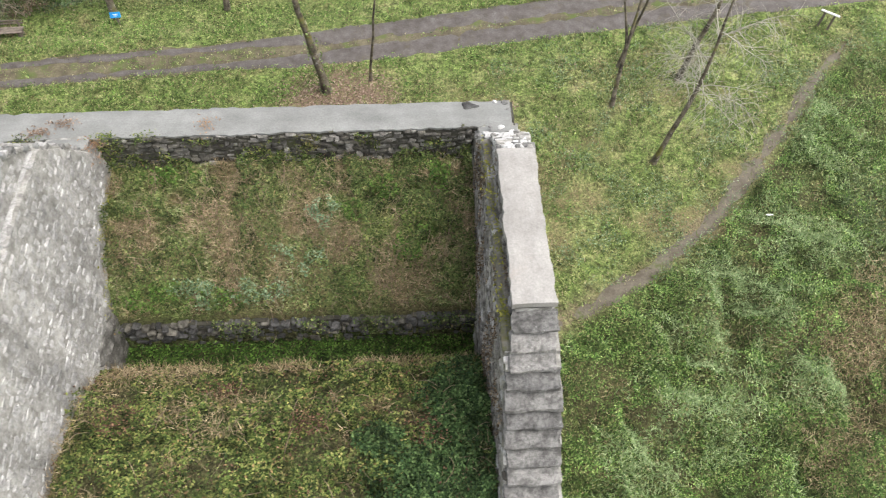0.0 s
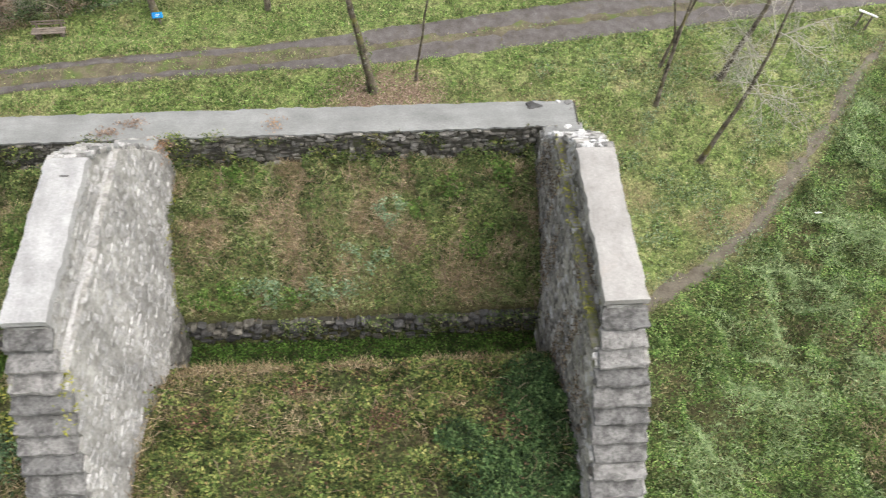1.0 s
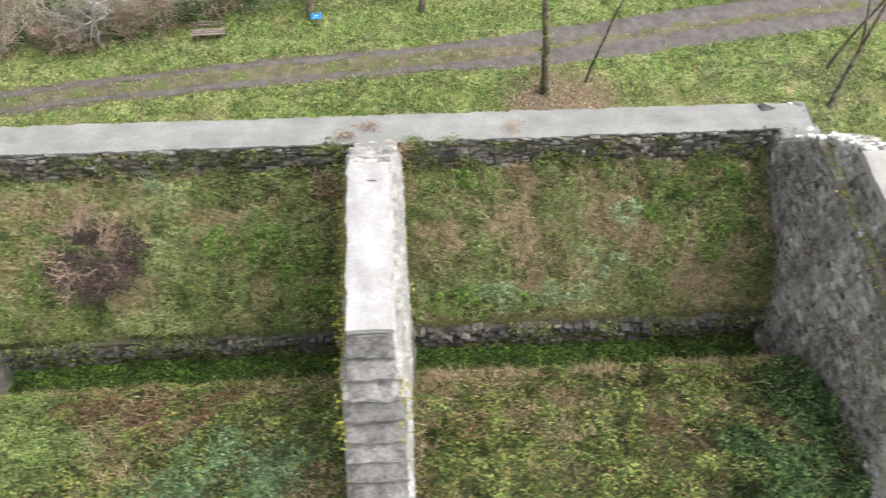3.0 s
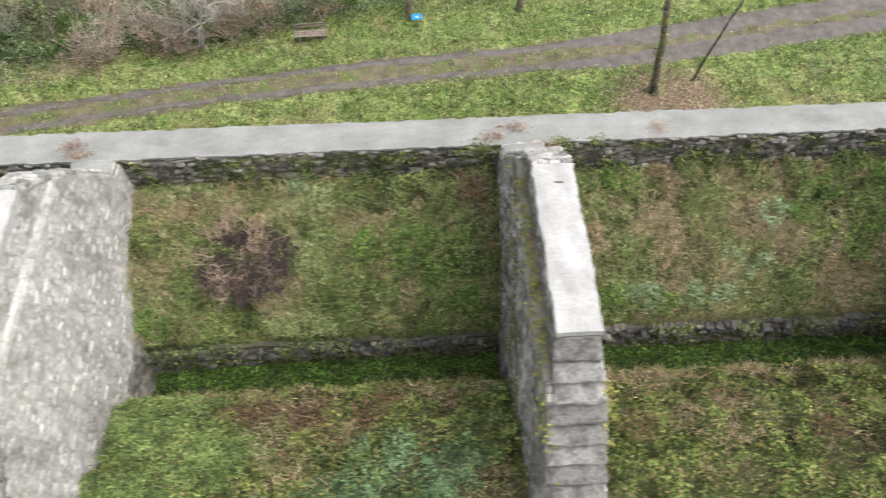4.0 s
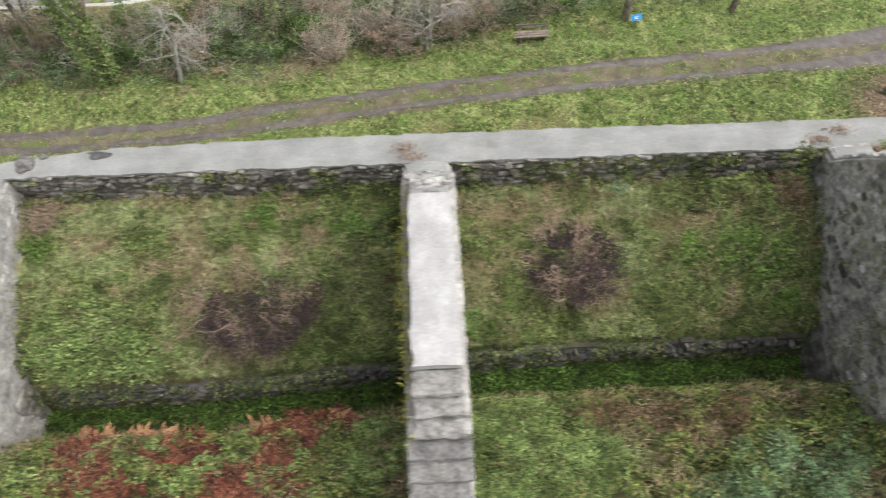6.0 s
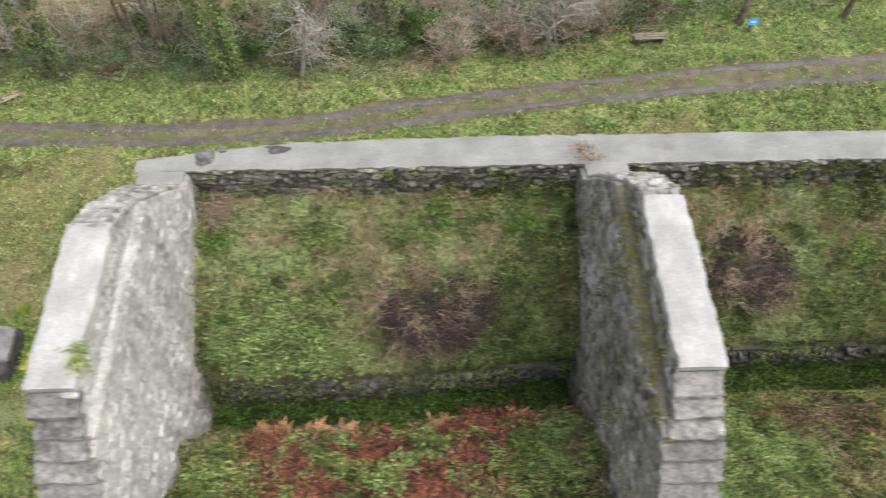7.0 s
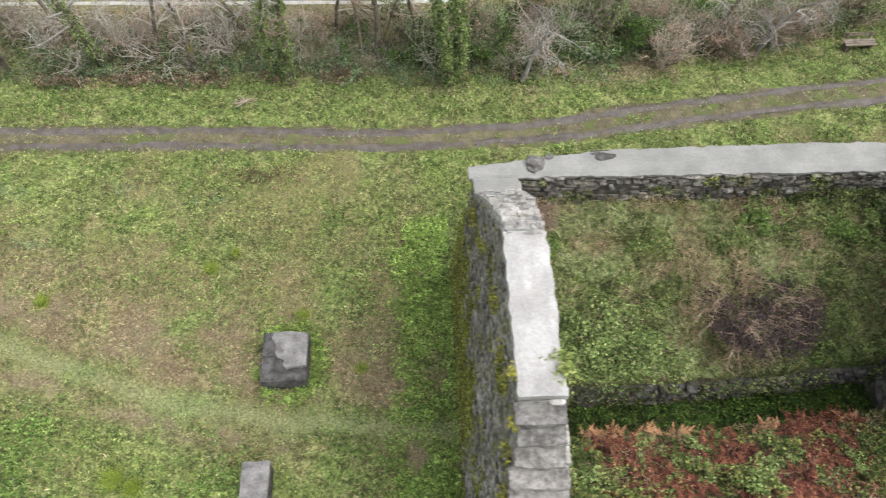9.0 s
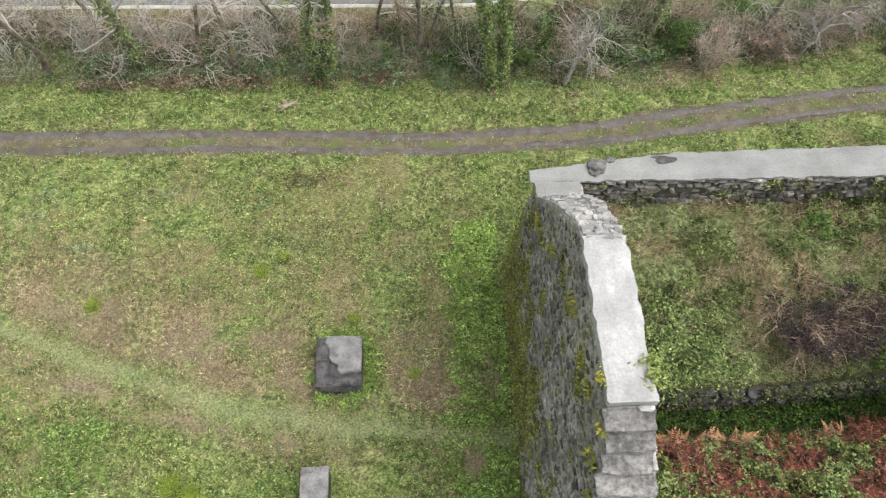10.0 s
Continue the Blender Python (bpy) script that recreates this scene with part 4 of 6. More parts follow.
MINT = [(6.9, -3.2, 0.5, 0.4), (4.4, -4.0, 0.75, 0.4), (6.2, -3.95, 1.1, 0.3),  (8.4, -2.0, 0.5, 0.4), (8.0, -3.3, 0.4, 0.3), (-5.9, -0.5, 0.7, 0.2)]
FRESH = [(12.0, -0.9, 0.6, 0.5), (11.3, -2.9, 0.7, 0.5), (9.3, -2.0, 0.4, 0.35), (3.2, -4.1, 1.4, 0.4), (5.3, -4.2, 0.5, 0.3), (10.4, -1.2, 0.5, 0.4), (3.5, -0.6, 0.8, 0.3),
    (-2.4, -2.6, 1.2, 0.8), (-1.2, -3.9, 0.8, 0.35), (-4.3, -2.3, 0.7, 0.5), (-10.8, -4.1, 0.7, 0.3), (-14.4, -1.2, 1.0, 0.5), (-15.8, -4.7, 0.8, 0.3), (-17.2, -1.0, 0.8, 0.4), (-24.0, -1.6, 0.4, 0.6)]
YELLOW = [(10.9, -2.2, 1.0, 0.4), (9.7, -2.9, 0.7, 0.35), (-1.3, -3.8, 0.5, 0.3), (-16.5, -4.6, 0.5, 0.25), (6.3, -4.2, 0.4, 0.25), (-8.8, -4.0, 0.8, 0.3), (-10.5, -1.5, 0.6, 0.4)]
WITHERED = [(11.2, -3.6, 1.9, 0.65), (9.0, -0.7, 2.0, 0.5), (2.5, -2.8, 0.8, 0.6), (9.0, -2.7, 0.9, 0.6), (5.6, -0.5, 0.7, 0.3), (-6.9, -3.5, 0.9, 0.5), (-9.3, -1.0, 1.2, 0.6), (-10.6, -2.4, 0.7, 1.0), (-19.8, -2.4, 1.2, 0.7), (-16.0, -3.6, 0.6, 0.6), (-22.5, -1.6, 0.8, 0.4)]
PALE = [(-5.4, -0.7, 2.0, 0.6), (-22.2, -0.7, 1.9, 0.6), (-19.0, -0.9, 1.2, 0.5), (-22.5, -2.0, 1.2, 0.6), (-9.8, -0.5, 1.2, 0.4)]


def strawy(x, y):
    return (1 - 0.7 * blobs(x, y, PALE, 3)) * np.maximum(0.7 * blobs(x, y, WITHERED, 6, 0.8), 0.75 * smooth(0.51, 0.58, soft_noise(x, y, 0.75, 6, 4) + np.where(bay_of(x) == 1, 0.04, -0.02)))


def green_part(x, y):
    """Where leafy growth covers the slope: clumps with crisp edges, more of them in some corners."""
    b = bay_of(x)
    lean = np.where(b == 1, 0.03 + 0.10 * smooth(9.5, 12.0, x) * smooth(-3, -1.5, y),
        np.where(b == 2, -0.05 + 0.22 * smooth(-6.0, -4.2, x),
        -0.08 + 0.25 * smooth(-16.5, -14.6, x) + 0.22 * smooth(-2.6, -3.6, y) * smooth(-19.6, -20.6, x)))
    lean = lean - 0.06 * blobs(x, y, WITHERED, 6, 0.8) - 0.15 * blobs(x, y, PALE, 3)
    return smooth(0.46, 0.53, soft_noise(x, y, 0.75, 2, 4) + lean)


def canes_mesh(name, x, y, length, rise):
    """Dead canes: slim arching ribbons that lie over the growth."""
    n, m = len(x), 6
    yaw = rng.uniform(0, 2 * np.pi, n)
    t = np.linspace(0, 1, m)
    bend = rng.normal(0, 0.25, n)[:, None] * length[:, None] * (2 * t - 1) ** 2
    along = length[:, None] * (t - 0.5)
    X = x[:, None] + np.cos(yaw)[:, None] * along - np.sin(yaw)[:, None] * bend
    Y = y[:, None] + np.sin(yaw)[:, None] * along + np.cos(yaw)[:, None] * bend
    Z = ground_height(X, Y) + 0.10 + rise[:, None] * (1 - (2 * t - 1) ** 2)
    w = rng.uniform(0.004, 0.010, n)[:, None] * (1.1 - 0.6 * t)
    side = np.stack([-np.sin(yaw)[:, None] * w, np.cos(yaw)[:, None] * w, 0.4 * w], -1)
    P = np.stack([X, Y, Z], -1)
    verts = np.stack([P - side, P + side], 2).reshape(-1, 3)
    k = (np.arange(n)[:, None] * m + np.arange(m - 1)[None]).ravel() * 2
    return mesh_of(name, verts, np.stack([k, k + 1, k + 3, k + 2], -1))


x, y = sown(300000, WEST, EAST, -5.6, 0.05, lambda x, y: upper(x, y) * (0.16 + 0.84 * green_part(x, y)) * (0.25 + 0.75 * smooth(0.38, 0.52, soft_noise(x, y, 0.5, 8))))
p = on_ground(x, y, 0.02, 0.10)
p[:, 2] += (0.12 + 0.60 * mound(x, y, 4, 0.6)) * green_part(x, y) * rng.uniform(0.4, 1.0, len(x))
stuff("bramble_cover", leaves_mesh("bramble_cover", p, rng.uniform(0.045, 0.105, len(x)), 0.5, 0.6), cover_leaf, "tangle of green bramble and ivy leaves on the slope", "brambles")
x, y = sown(230000, WEST, EAST, -5.6, 0.05, lambda x, y: upper(x, y) * (1 - 0.95 * green_part(x, y)) * (1 - 0.8 * strawy(x, y)) * (0.35 + 0.65 * soft_noise(x, y, 1.2, 9)))
stuff("slope_grass", blades_mesh("slope_grass", on_ground(x, y), rng.uniform(0.14, 0.34, len(x)), rng.uniform(0.02, 0.038, len(x)), 0.8), grass_leaf, "long tangled grass on the slope inside the bays", "grass")
x, y = sown(260000, WEST, EAST, -5.6, 0.05, lambda x, y: upper(x, y) * strawy(x, y) * np.where(bay_of(x) == 1, 1.0, 0.75) * (1 - 0.7 * green_part(x, y)))
stuff("withered_stems", blades_mesh("withered_stems", on_ground(x, y, 0.05, 0.35), rng.uniform(0.14, 0.40, len(x)), rng.uniform(0.012, 0.022, len(x)), 0.85), straw, "withered brown stems among the leaves", "stems")
x, y = sown(120000, WEST, EAST, -5.4, 0.0, lambda x, y: upper(x, y) * blobs(x, y, MINT, 8) * smooth(0.36, 0.5, soft_noise(x, y, 0.35, 5)))
stuff("mint_patches", leaves_mesh("mint_patches", on_ground(x, y, 0.30, 0.62), rng.uniform(0.05, 0.11, len(x)), 0.7, 0.6), sage_leaf, "pale grey-green mint clumps on the slope", "herbs")
x, y = sown(150000, WEST, EAST, -5.6, 0.0, lambda x, y: upper(x, y) * blobs(x, y, FRESH, 5) * smooth(0.36, 0.5, soft_noise(x, y, 0.4, 2)))
stuff("fresh_herbs", leaves_mesh("fresh_herbs", on_ground(x, y, 0.20, 0.58), rng.uniform(0.06, 0.13, len(x)), 0.5, 0.6), nettle_leaf, "fresh green nettle clumps on the slope", "herbs")
x, y = sown(90000, WEST, EAST, -5.6, 0.0, lambda x, y: upper(x, y) * 0.7 * blobs(x, y, YELLOW, 9) * smooth(0.36, 0.52, soft_noise(x, y, 0.4, 7)))
stuff("yellow_slope_herbs", leaves_mesh("yellow_slope_herbs", on_ground(x, y, 0.15, 0.45), rng.uniform(0.05, 0.10, len(x)), 0.55, 0.6), bright_herb, "yellow-green herbs turning on the slope", "herbs")
x, y = sown(240000, WEST, EAST, -5.6, 0.05, lambda x, y: upper(x, y) * (1 - 0.9 * green_part(x, y)) * (1 - 0.75 * strawy(x, y)) * np.maximum(0.9 * blobs(x, y, PALE, 3), np.where(bay_of(x) == 3, 1.0, np.where(bay_of(x) == 2, 0.8, 0.25)) * smooth(0.30, 0.50, soft_noise(x, y, 1.4, 5))))
stuff("slope_sward", blades_mesh("slope_sward", on_ground(x, y, 0.03, 0.12), rng.uniform(0.12, 0.28, len(x)), rng.uniform(0.022, 0.042, len(x)), 0.86), sward_leaf, "pale green grass lying over the slope", "grass")
x, y = sown(5200, WEST, EAST, -5.2, -0.2, lambda x, y: upper(x, y) * (0.25 + 0.75 * strawy(x, y)) * np.where(bay_of(x) == 1, 1.0, 0.6))
stuff("dead_canes", canes_mesh("dead_canes", x, y, rng.uniform(0.4, 1.2, len(x)), rng.uniform(0.1, 0.5, len(x))), cane, "dead brown bramble canes arching over the slope", "canes")

# creepers hang over the low wall, and ivy fills the channel
x, y = sown(80000, WEST, EAST, -6.4, -4.1, lambda x, y: (in_bays(x, y) & clear_of_walls(x, y)) * np.exp(-(((y - retaining_line(x) + 0.24) / 0.12) ** 2)) * np.maximum(smooth(0.36, 0.56, soft_noise(x, y * 0, 1.1, 7)), smooth(-20.5, -21.5, x)))
p = np.stack([x, y, rng.uniform(0.95, 2.05, len(x))], -1)
stuff("hanging_creepers", leaves_mesh("hanging_creepers", p, rng.uniform(0.06, 0.12, len(x)), 0.4, 0.6), cover_leaf, "creepers hanging over the low stone wall", "creepers")
x, y = sown(60000, WEST, EAST, -7.3, -4.4, lambda x, y: (in_bays(x, y) & clear_of_walls(x, y) & (y < retaining_line(x) - 0.12) & (y > retaining_line(x) - 1.6)) * 1.0)
stuff("channel_ivy", leaves_mesh("channel_ivy", on_ground(x, y, 0.02, 0.26), rng.uniform(0.06, 0.12, len(x)), 0.65, 0.65), dark_ivy_leaf, "dark green ivy filling the channel", "ivy")


# the front bank below the bays, and the thicket east of the end wall
def front(x, y):
    return (in_bays(x, y) & clear_of_walls(x, y, 0.02) & (y < retaining_line(x) - 1.35)) * 1.0


RUSTY = [(-21.6, -8.5, 1.6, 0.9), (-19.3, -7.6, 0.8, 0.8), (-16.6, -7.6, 0.9, 0.9), (-17.9, -8.9, 1.8, 0.6), (-16.2, -6.9, 0.8, 0.4), (-15.0, -6.6, 0.4, 0.3), (-22.4, -7.4, 0.7, 0.4)]
BANK_GREEN = [(-17.8, -7.6, 0.55, 0.7), (-19.9, -7.3, 0.6, 0.5), (-14.2, -7.9, 1.1, 1.3), (-23.8, -7.8, 0.8, 1.1), (-15.4, -8.8, 0.7, 0.5), (-20.6, -8.2, 0.6, 0.5), (-18.9, -8.7, 0.6, 0.5), (-22.6, -8.6, 0.5, 0.5), (-16.9, -8.6, 0.5, 0.4), (-1.1, -8.0, 0.7, 1.2), (-1.0, -6.6, 0.6, 0.5), (-8.9, -6.7, 0.7, 0.3)]
REDDENED = [(-5.7, -7.7, 0.75, 0.95), (-7.6, -7.2, 1.0, 0.5), (-4.2, -7.5, 0.6, 0.5), (3.1, -8.3, 0.6, 0.5), (5.7, -7.4, 0.7, 0.25), (11.4, -9.1, 0.6, 0.5), (8.2, -8.6, 0.5, 0.4), (-3.6, -7.0, 0.5, 0.25)]


def fern_ground(x, y):
    return blobs(x, y, RUSTY, 7) * (1 - 0.7 * blobs(x, y, BANK_GREEN, 2))


DARK_BANK = [(12.4, -8.4, 1.0, 1.5), (11.8, -10.4, 1.6, 1.1), (10.2, -9.3, 0.6, 0.5)]
x, y = sown(225000, WEST, EAST, -11.8, -5.6, lambda x, y: front(x, y) * (1 - 0.8 * blobs(x, y, DARK_BANK, 5, 0.7)) * (1 - 0.6 * fern_ground(x, y)) * (0.12 + 0.88 * smooth(0.36, 0.52, soft_noise(x, y, 0.7, 8))) * (1 - 0.45 * smooth(0.53, 0.60, soft_noise(x, y, 1.6, 3, 4))))
p = on_ground(x, y, 0.02, 0.12)
p[:, 2] += 0.85 * mound(x, y, 5, 0.75) * rng.uniform(0.6, 1.0, len(x)) * smooth(1.2, 2.2, retaining_line(x) - y)
stuff("bramble_bank", leaves_mesh("bramble_bank", p, rng.uniform(0.06, 0.12, len(x)), 0.45, 0.6), bramble_leaf, "dense bramble thicket on the bank before the channel", "brambles")
x, y = sown(150000, WEST, EAST, -11.8, -5.6, lambda x, y: front(x, y) * np.maximum(0.9 * np.exp(-(((retaining_line(x) - y - 1.9) / 0.35) ** 2)) * smooth(0.36, 0.56, soft_noise(x, y, 1.2, 9)) * np.where(bay_of(x) == 1, 1.0, 0.5), 0.4 * smooth(0.52, 0.60, soft_noise(x, y, 1.6, 3, 4))))
stuff("bank_dry_stems", blades_mesh("bank_dry_stems", on_ground(x, y, 0.1, 0.4), rng.uniform(0.15, 0.4, len(x)), rng.uniform(0.018, 0.03, len(x)), 0.8), straw, "dry straw-coloured stems along the edge of the bank", "stems")
x, y = sown(60000, WEST, EAST, -11, -6.4, lambda x, y: front(x, y) * np.maximum(blobs(x, y, REDDENED, 1), 0.12 * smooth(0.52, 0.62, soft_noise(x, y, 0.8, 1))))
p = on_ground(x, y, 0.25, 0.6)
p[:, 2] += 0.4 * mound(x, y, 5, 0.75)
stuff("red_bramble_leaves", leaves_mesh("red_bramble_leaves", p, rng.uniform(0.05, 0.10, len(x)), 0.6, 0.6), wine_leaf, "reddened autumn leaves among the brambles", "brambles")
x, y = sown(90000, -11.5, -0.2, -11, -6.2, lambda x, y: front(x, y) * 0.9 * blobs(x, y, [(-10.3, -7.6, 1.6, 1.3), (-8.6, -8.6, 1.5, 1.1), (-10.6, -9.6, 1.4, 1.0)], 8, 0.6))
p = on_ground(x, y, 0.25, 0.55)
p[:, 2] += 0.4 * mound(x, y, 5, 0.75)
stuff("pale_bank_herbs", leaves_mesh("pale_bank_herbs", p, rng.uniform(0.05, 0.11, len(x)), 0.6, 0.35), shrub_leaf, "pale green grassy herbs over the bank", "herbs")
x, y = sown(40000, -6, 0, -11, -7.5, lambda x, y: front(x, y) * blobs(x, y, [(-2.9, -9.4, 1.7, 1.0), (-4.6, -9.8, 1.2, 0.6)], 3, 0.6) * (0.12 + 0.6 * smooth(0.40, 0.56, soft_noise(x, y, 0.5, 4))))
p = on_ground(x, y, 0.3, 0.7)
p[:, 2] += 0.4 * mound(x, y, 5, 0.75)
stuff("bank_ferns", leaves_mesh("bank_ferns", p, rng.uniform(0.06, 0.13, len(x)), 0.5, 0.4), teal_leaf, "blue-green fern clump on the bank", "fern")
# Darker green leaves on the bank beside the end wall.
x, y = sown(60000, 9, EAST, -11.5, -6.4, lambda x, y: front(x, y) * blobs(x, y, DARK_BANK, 5, 0.7))
p = on_ground(x, y, 0.15, 0.5)
p[:, 2] += 0.7 * mound(x, y, 5, 0.75) * rng.uniform(0.6, 1.0, len(x))
stuff("bank_ivy", leaves_mesh("bank_ivy", p, rng.uniform(0.06, 0.12, len(x)), 0.45, 0.65), dark_bank_leaf, "dark green leaves on the bank beside the end wall", "ivy")
x, y = sown(1500, WEST, EAST, -11, -6.3, lambda x, y: front(x, y) * (0.3 + 0.7 * smooth(0.5, 0.6, soft_noise(x, y, 1.6, 3, 4))))
stuff("bank_canes", canes_mesh("bank_canes", x, y, rng.uniform(0.4, 1.1, len(x)), rng.uniform(0.3, 0.8, len(x))), cane, "dead brown canes arching over the brambles", "canes")


SHEEN = [(25.2, -1.2, 1.9, 1.7), (23.0, -3.5, 2.0, 1.9), (20.8, -6.0, 1.3, 2.0), (20.3, -8.3, 1.7, 1.6), (17.9, -9.5, 1.4, 1.2), (24.0, -7.2, 1.1, 0.9), (28.0, 4.0, 1.6, 2.4)]
x, y = sown(285000, 14.9, 35, -11.5, 9.0, lambda x, y: east_thicket(x, y) * (0.12 + 0.88 * smooth(0.38, 0.54, soft_noise(x, y, 0.8, 5))))
p = on_ground(x, y, 0.02, 0.15)
p[:, 2] += (0.35 + 1.2 * smooth(1, -6, y)) * mound(x, y, 6, 1.0) * rng.uniform(0.6, 1.0, len(x))
stuff("east_brambles", leaves_mesh("east_brambles", p, rng.uniform(0.05, 0.10, len(x)), 0.45, 0.55), east_leaf, "rank green brambles and nettles beyond the path", "brambles")
x, y = sown(260000, 14.9, 35, -11.5, 9.0, lambda x, y: east_thicket(x, y) * np.maximum(0.95 * blobs(x, y, SHEEN, 2, 0.9) * smooth(0.40, 0.52, soft_noise(x, y, 1.1, 6, 4)), 0.15 * smooth(0.50, 0.60, soft_noise(x, y, 1.3, 0, 4))))
p = on_ground(x, y, 0.1, 0.3)
p[:, 2] += (0.35 + 1.2 * smooth(1, -6, y)) * mound(x, y, 6, 1.0)
stuff("pale_reed_grass", blades_mesh("pale_reed_grass", p, rng.uniform(0.10, 0.26, len(x)), rng.uniform(0.016, 0.032, len(x)), 0.85), reed_leaf, "pale grey-green grass lying over the brambles", "grass")
x, y = sown(50000, 20, 36, -14, 3.0, lambda x, y: east_thicket(x, y) * blobs(x, y, [(28.6, 0.1, 1.2, 1.8), (28.3, -2.6, 1.6, 1.2), (22.3, -2.5, 0.8, 0.6), (23.9, -6.2, 0.8, 0.5), (18.3, -5.8, 1.0, 0.5), (30.5, -5.0, 2.0, 3.0)], 7))
p = on_ground(x, y, 0.1, 0.5)
p[:, 2] += 0.5 * mound(x, y, 6, 1.5)
stuff("dark_scrub", leaves_mesh("dark_scrub", p, rng.uniform(0.06, 0.12, len(x)), 0.45, 0.5), thicket_leaf, "dark scrub on rough ground", "scrub")
x, y = sown(80000, 18, 35, -11.5, 3.0, lambda x, y: east_thicket(x, y) * blobs(x, y, [(25.9, -5.8, 1.3, 1.5), (24.4, -8.9, 1.5, 1.7), (27.5, -4.5, 1.6, 2.0), (27.5, -8.5, 2.0, 2.0)], 9, 0.7))
stuff("scrub_stems", blades_mesh("scrub_stems", on_ground(x, y, 0.3, 0.7), rng.uniform(0.2, 0.45, len(x)), rng.uniform(0.012, 0.024, len(x)), 0.85), straw, "dry brown stems in the scrub", "stems")


# rough growth west of the end wall, near the small pier
def west_rough(x, y):
    return ((x < WEST - 0.6) & (y < -5.0)) * smooth(0.42, 0.62, soft_noise(x, y, 2.6, 4) + 0.25 * smooth(-31, -27, x) * smooth(-5.2, -6.5, y)) * meadow(x, y)


x, y = sown(45000, -48, WEST, -12, -5, west_rough)
stuff("rough_herbs", leaves_mesh("rough_herbs", on_ground(x, y, 0.05, 0.35), rng.uniform(0.06, 0.13, len(x)), 0.5, 0.55), lush_leaf, "rough green herbs at the foot of the wall", "herbs")


# bracken: arching fronds with paired leaflets
def fronds_mesh(name, bases, length, upright=0.5):
    verts, faces = [], []
    for b, L in zip(bases, length):
        yaw, bend = random.uniform(0, 6.28), random.uniform(0.5, 1.3)
        d, s = Vector((math.cos(yaw), math.sin(yaw), 0)), Vector((-math.sin(yaw), math.cos(yaw), 0))
        n = 9
        for i in range(1, n + 1):
            t = i / n
            c = Vector(b) + d * (L * t * (1 - upright * 0.4)) + Vector((0, 0, 1)) * (L * (upright * 1.3 * t - bend * 0.55 * t * t))
            w = L * 0.30 * (1.05 - t)
            for sign in (-1, 1):
                k = len(verts)
                tip = c + s * (sign * w) + d * (w * 0.45) - Vector((0, 0, w * random.uniform(0.0, 0.5)))
                verts += [c - d * (L * 0.045), c + d * (L * 0.045), tip]
                faces.append([k, k + 1, k + 2])
    return mesh_of(name, [tuple(v) for v in verts], faces)


x, y = sown(6800, -24.4, -13.0, -11, -6.3, lambda x, y: fern_ground(x, y) * clear_of_walls(x, y, 0.1))
stuff("bracken", fronds_mesh("bracken", on_ground(x, y, 0.1, 0.3), rng.uniform(0.35, 0.75, len(x)), 0.6), rust_leaf, "rust-red withered bracken on the bank", "bracken")
x, y = sown(80000, -24.4, -0.2, -11, -6.2, lambda x, y: front(x, y) * np.maximum(blobs(x, y, BANK_GREEN, 2), (x < -13) * 0.6 * smooth(0.55, 0.60, soft_noise(x, y, 0.9, 10, 4))))
p = on_ground(x, y, 0.15, 0.3)
p[:, 2] += 0.4 * mound(x, y, 7, 0.6)
stuff("bank_herbs", leaves_mesh("bank_herbs", p, rng.uniform(0.05, 0.11, len(x)), 0.5, 0.6), shrub_leaf, "green herb clumps growing through the bracken", "herbs")
x, y = sown(900, -24.2, -13.0, -6.9, -6.2, lambda x, y: 0.6 * blobs(x, y, [(-22.7, -6.7, 0.6, 0.25), (-20.9, -6.7, 0.35, 0.22), (-20.2, -6.8, 0.3, 0.2), (-21.6, -7.0, 0.3, 0.3), (-17.5, -6.75, 0.4, 0.2), (-15.3, -6.6, 0.5, 0.2)], 2) * clear_of_walls(x, y, 0.1))
stuff("pale_bracken", fronds_mesh("pale_bracken", on_ground(x, y, 0.25, 0.45), rng.uniform(0.3, 0.6, len(x)), 0.6), tan_leaf, "pale tan bracken fronds along the bank edge", "bracken")


# ---- woody plants ----
def twig(start, way, length, radius, points=5, wander=0.25, droop=0.0, taper=0.25):
    """A tapered, wandering stem: its points and radii."""
    p, d = Vector(start), Vector(way).normalized()
    pts, rad = [p.copy()], [radius]
    for i in range(points - 1):
        d = (d + Vector([random.gauss(0, wander) for _ in range(3)]) * 0.5 + Vector((0, 0, -droop))).normalized()
        p = p + d * (length / (points - 1))
        pts.append(p.copy())
        rad.append(radius * (1 - (1 - taper) * (i + 1) / (points - 1)))
    return pts, rad, d


def tubes_mesh(name, stems, sides=4):
    verts, faces, base = [], [], 0
    ang = np.arange(sides) * 2 * np.pi / sides
    for pts, rad, _ in stems:
        P, R = np.array([tuple(q) for q in pts]), np.array(rad)
        T = np.gradient(P, axis=0)
        T /= np.linalg.norm(T, axis=1, keepdims=True) + 1e-9
        ref = np.where(np.abs(T[:, 2:3]) < 0.9, np.array([[0, 0, 1.0]]), np.array([[1.0, 0, 0]]))
        A = np.cross(T, ref)
        A /= np.linalg.norm(A, axis=1, keepdims=True) + 1e-9
        B = np.cross(T, A)
        ring = P[:, None] + R[:, None, None] * (np.cos(ang)[None, :, None] * A[:, None] + np.sin(ang)[None, :, None] * B[:, None])
        verts.append(ring.reshape(-1, 3))
        k = base + np.arange(len(P) * sides).reshape(len(P), sides)
        faces.append(np.stack([k[:-1], np.roll(k, -1, 1)[:-1], np.roll(k, -1, 1)[1:], k[1:]], -1).reshape(-1, 4))
        base += len(P) * sides
    return mesh_of(name, np.concatenate(verts), np.concatenate(faces), True)


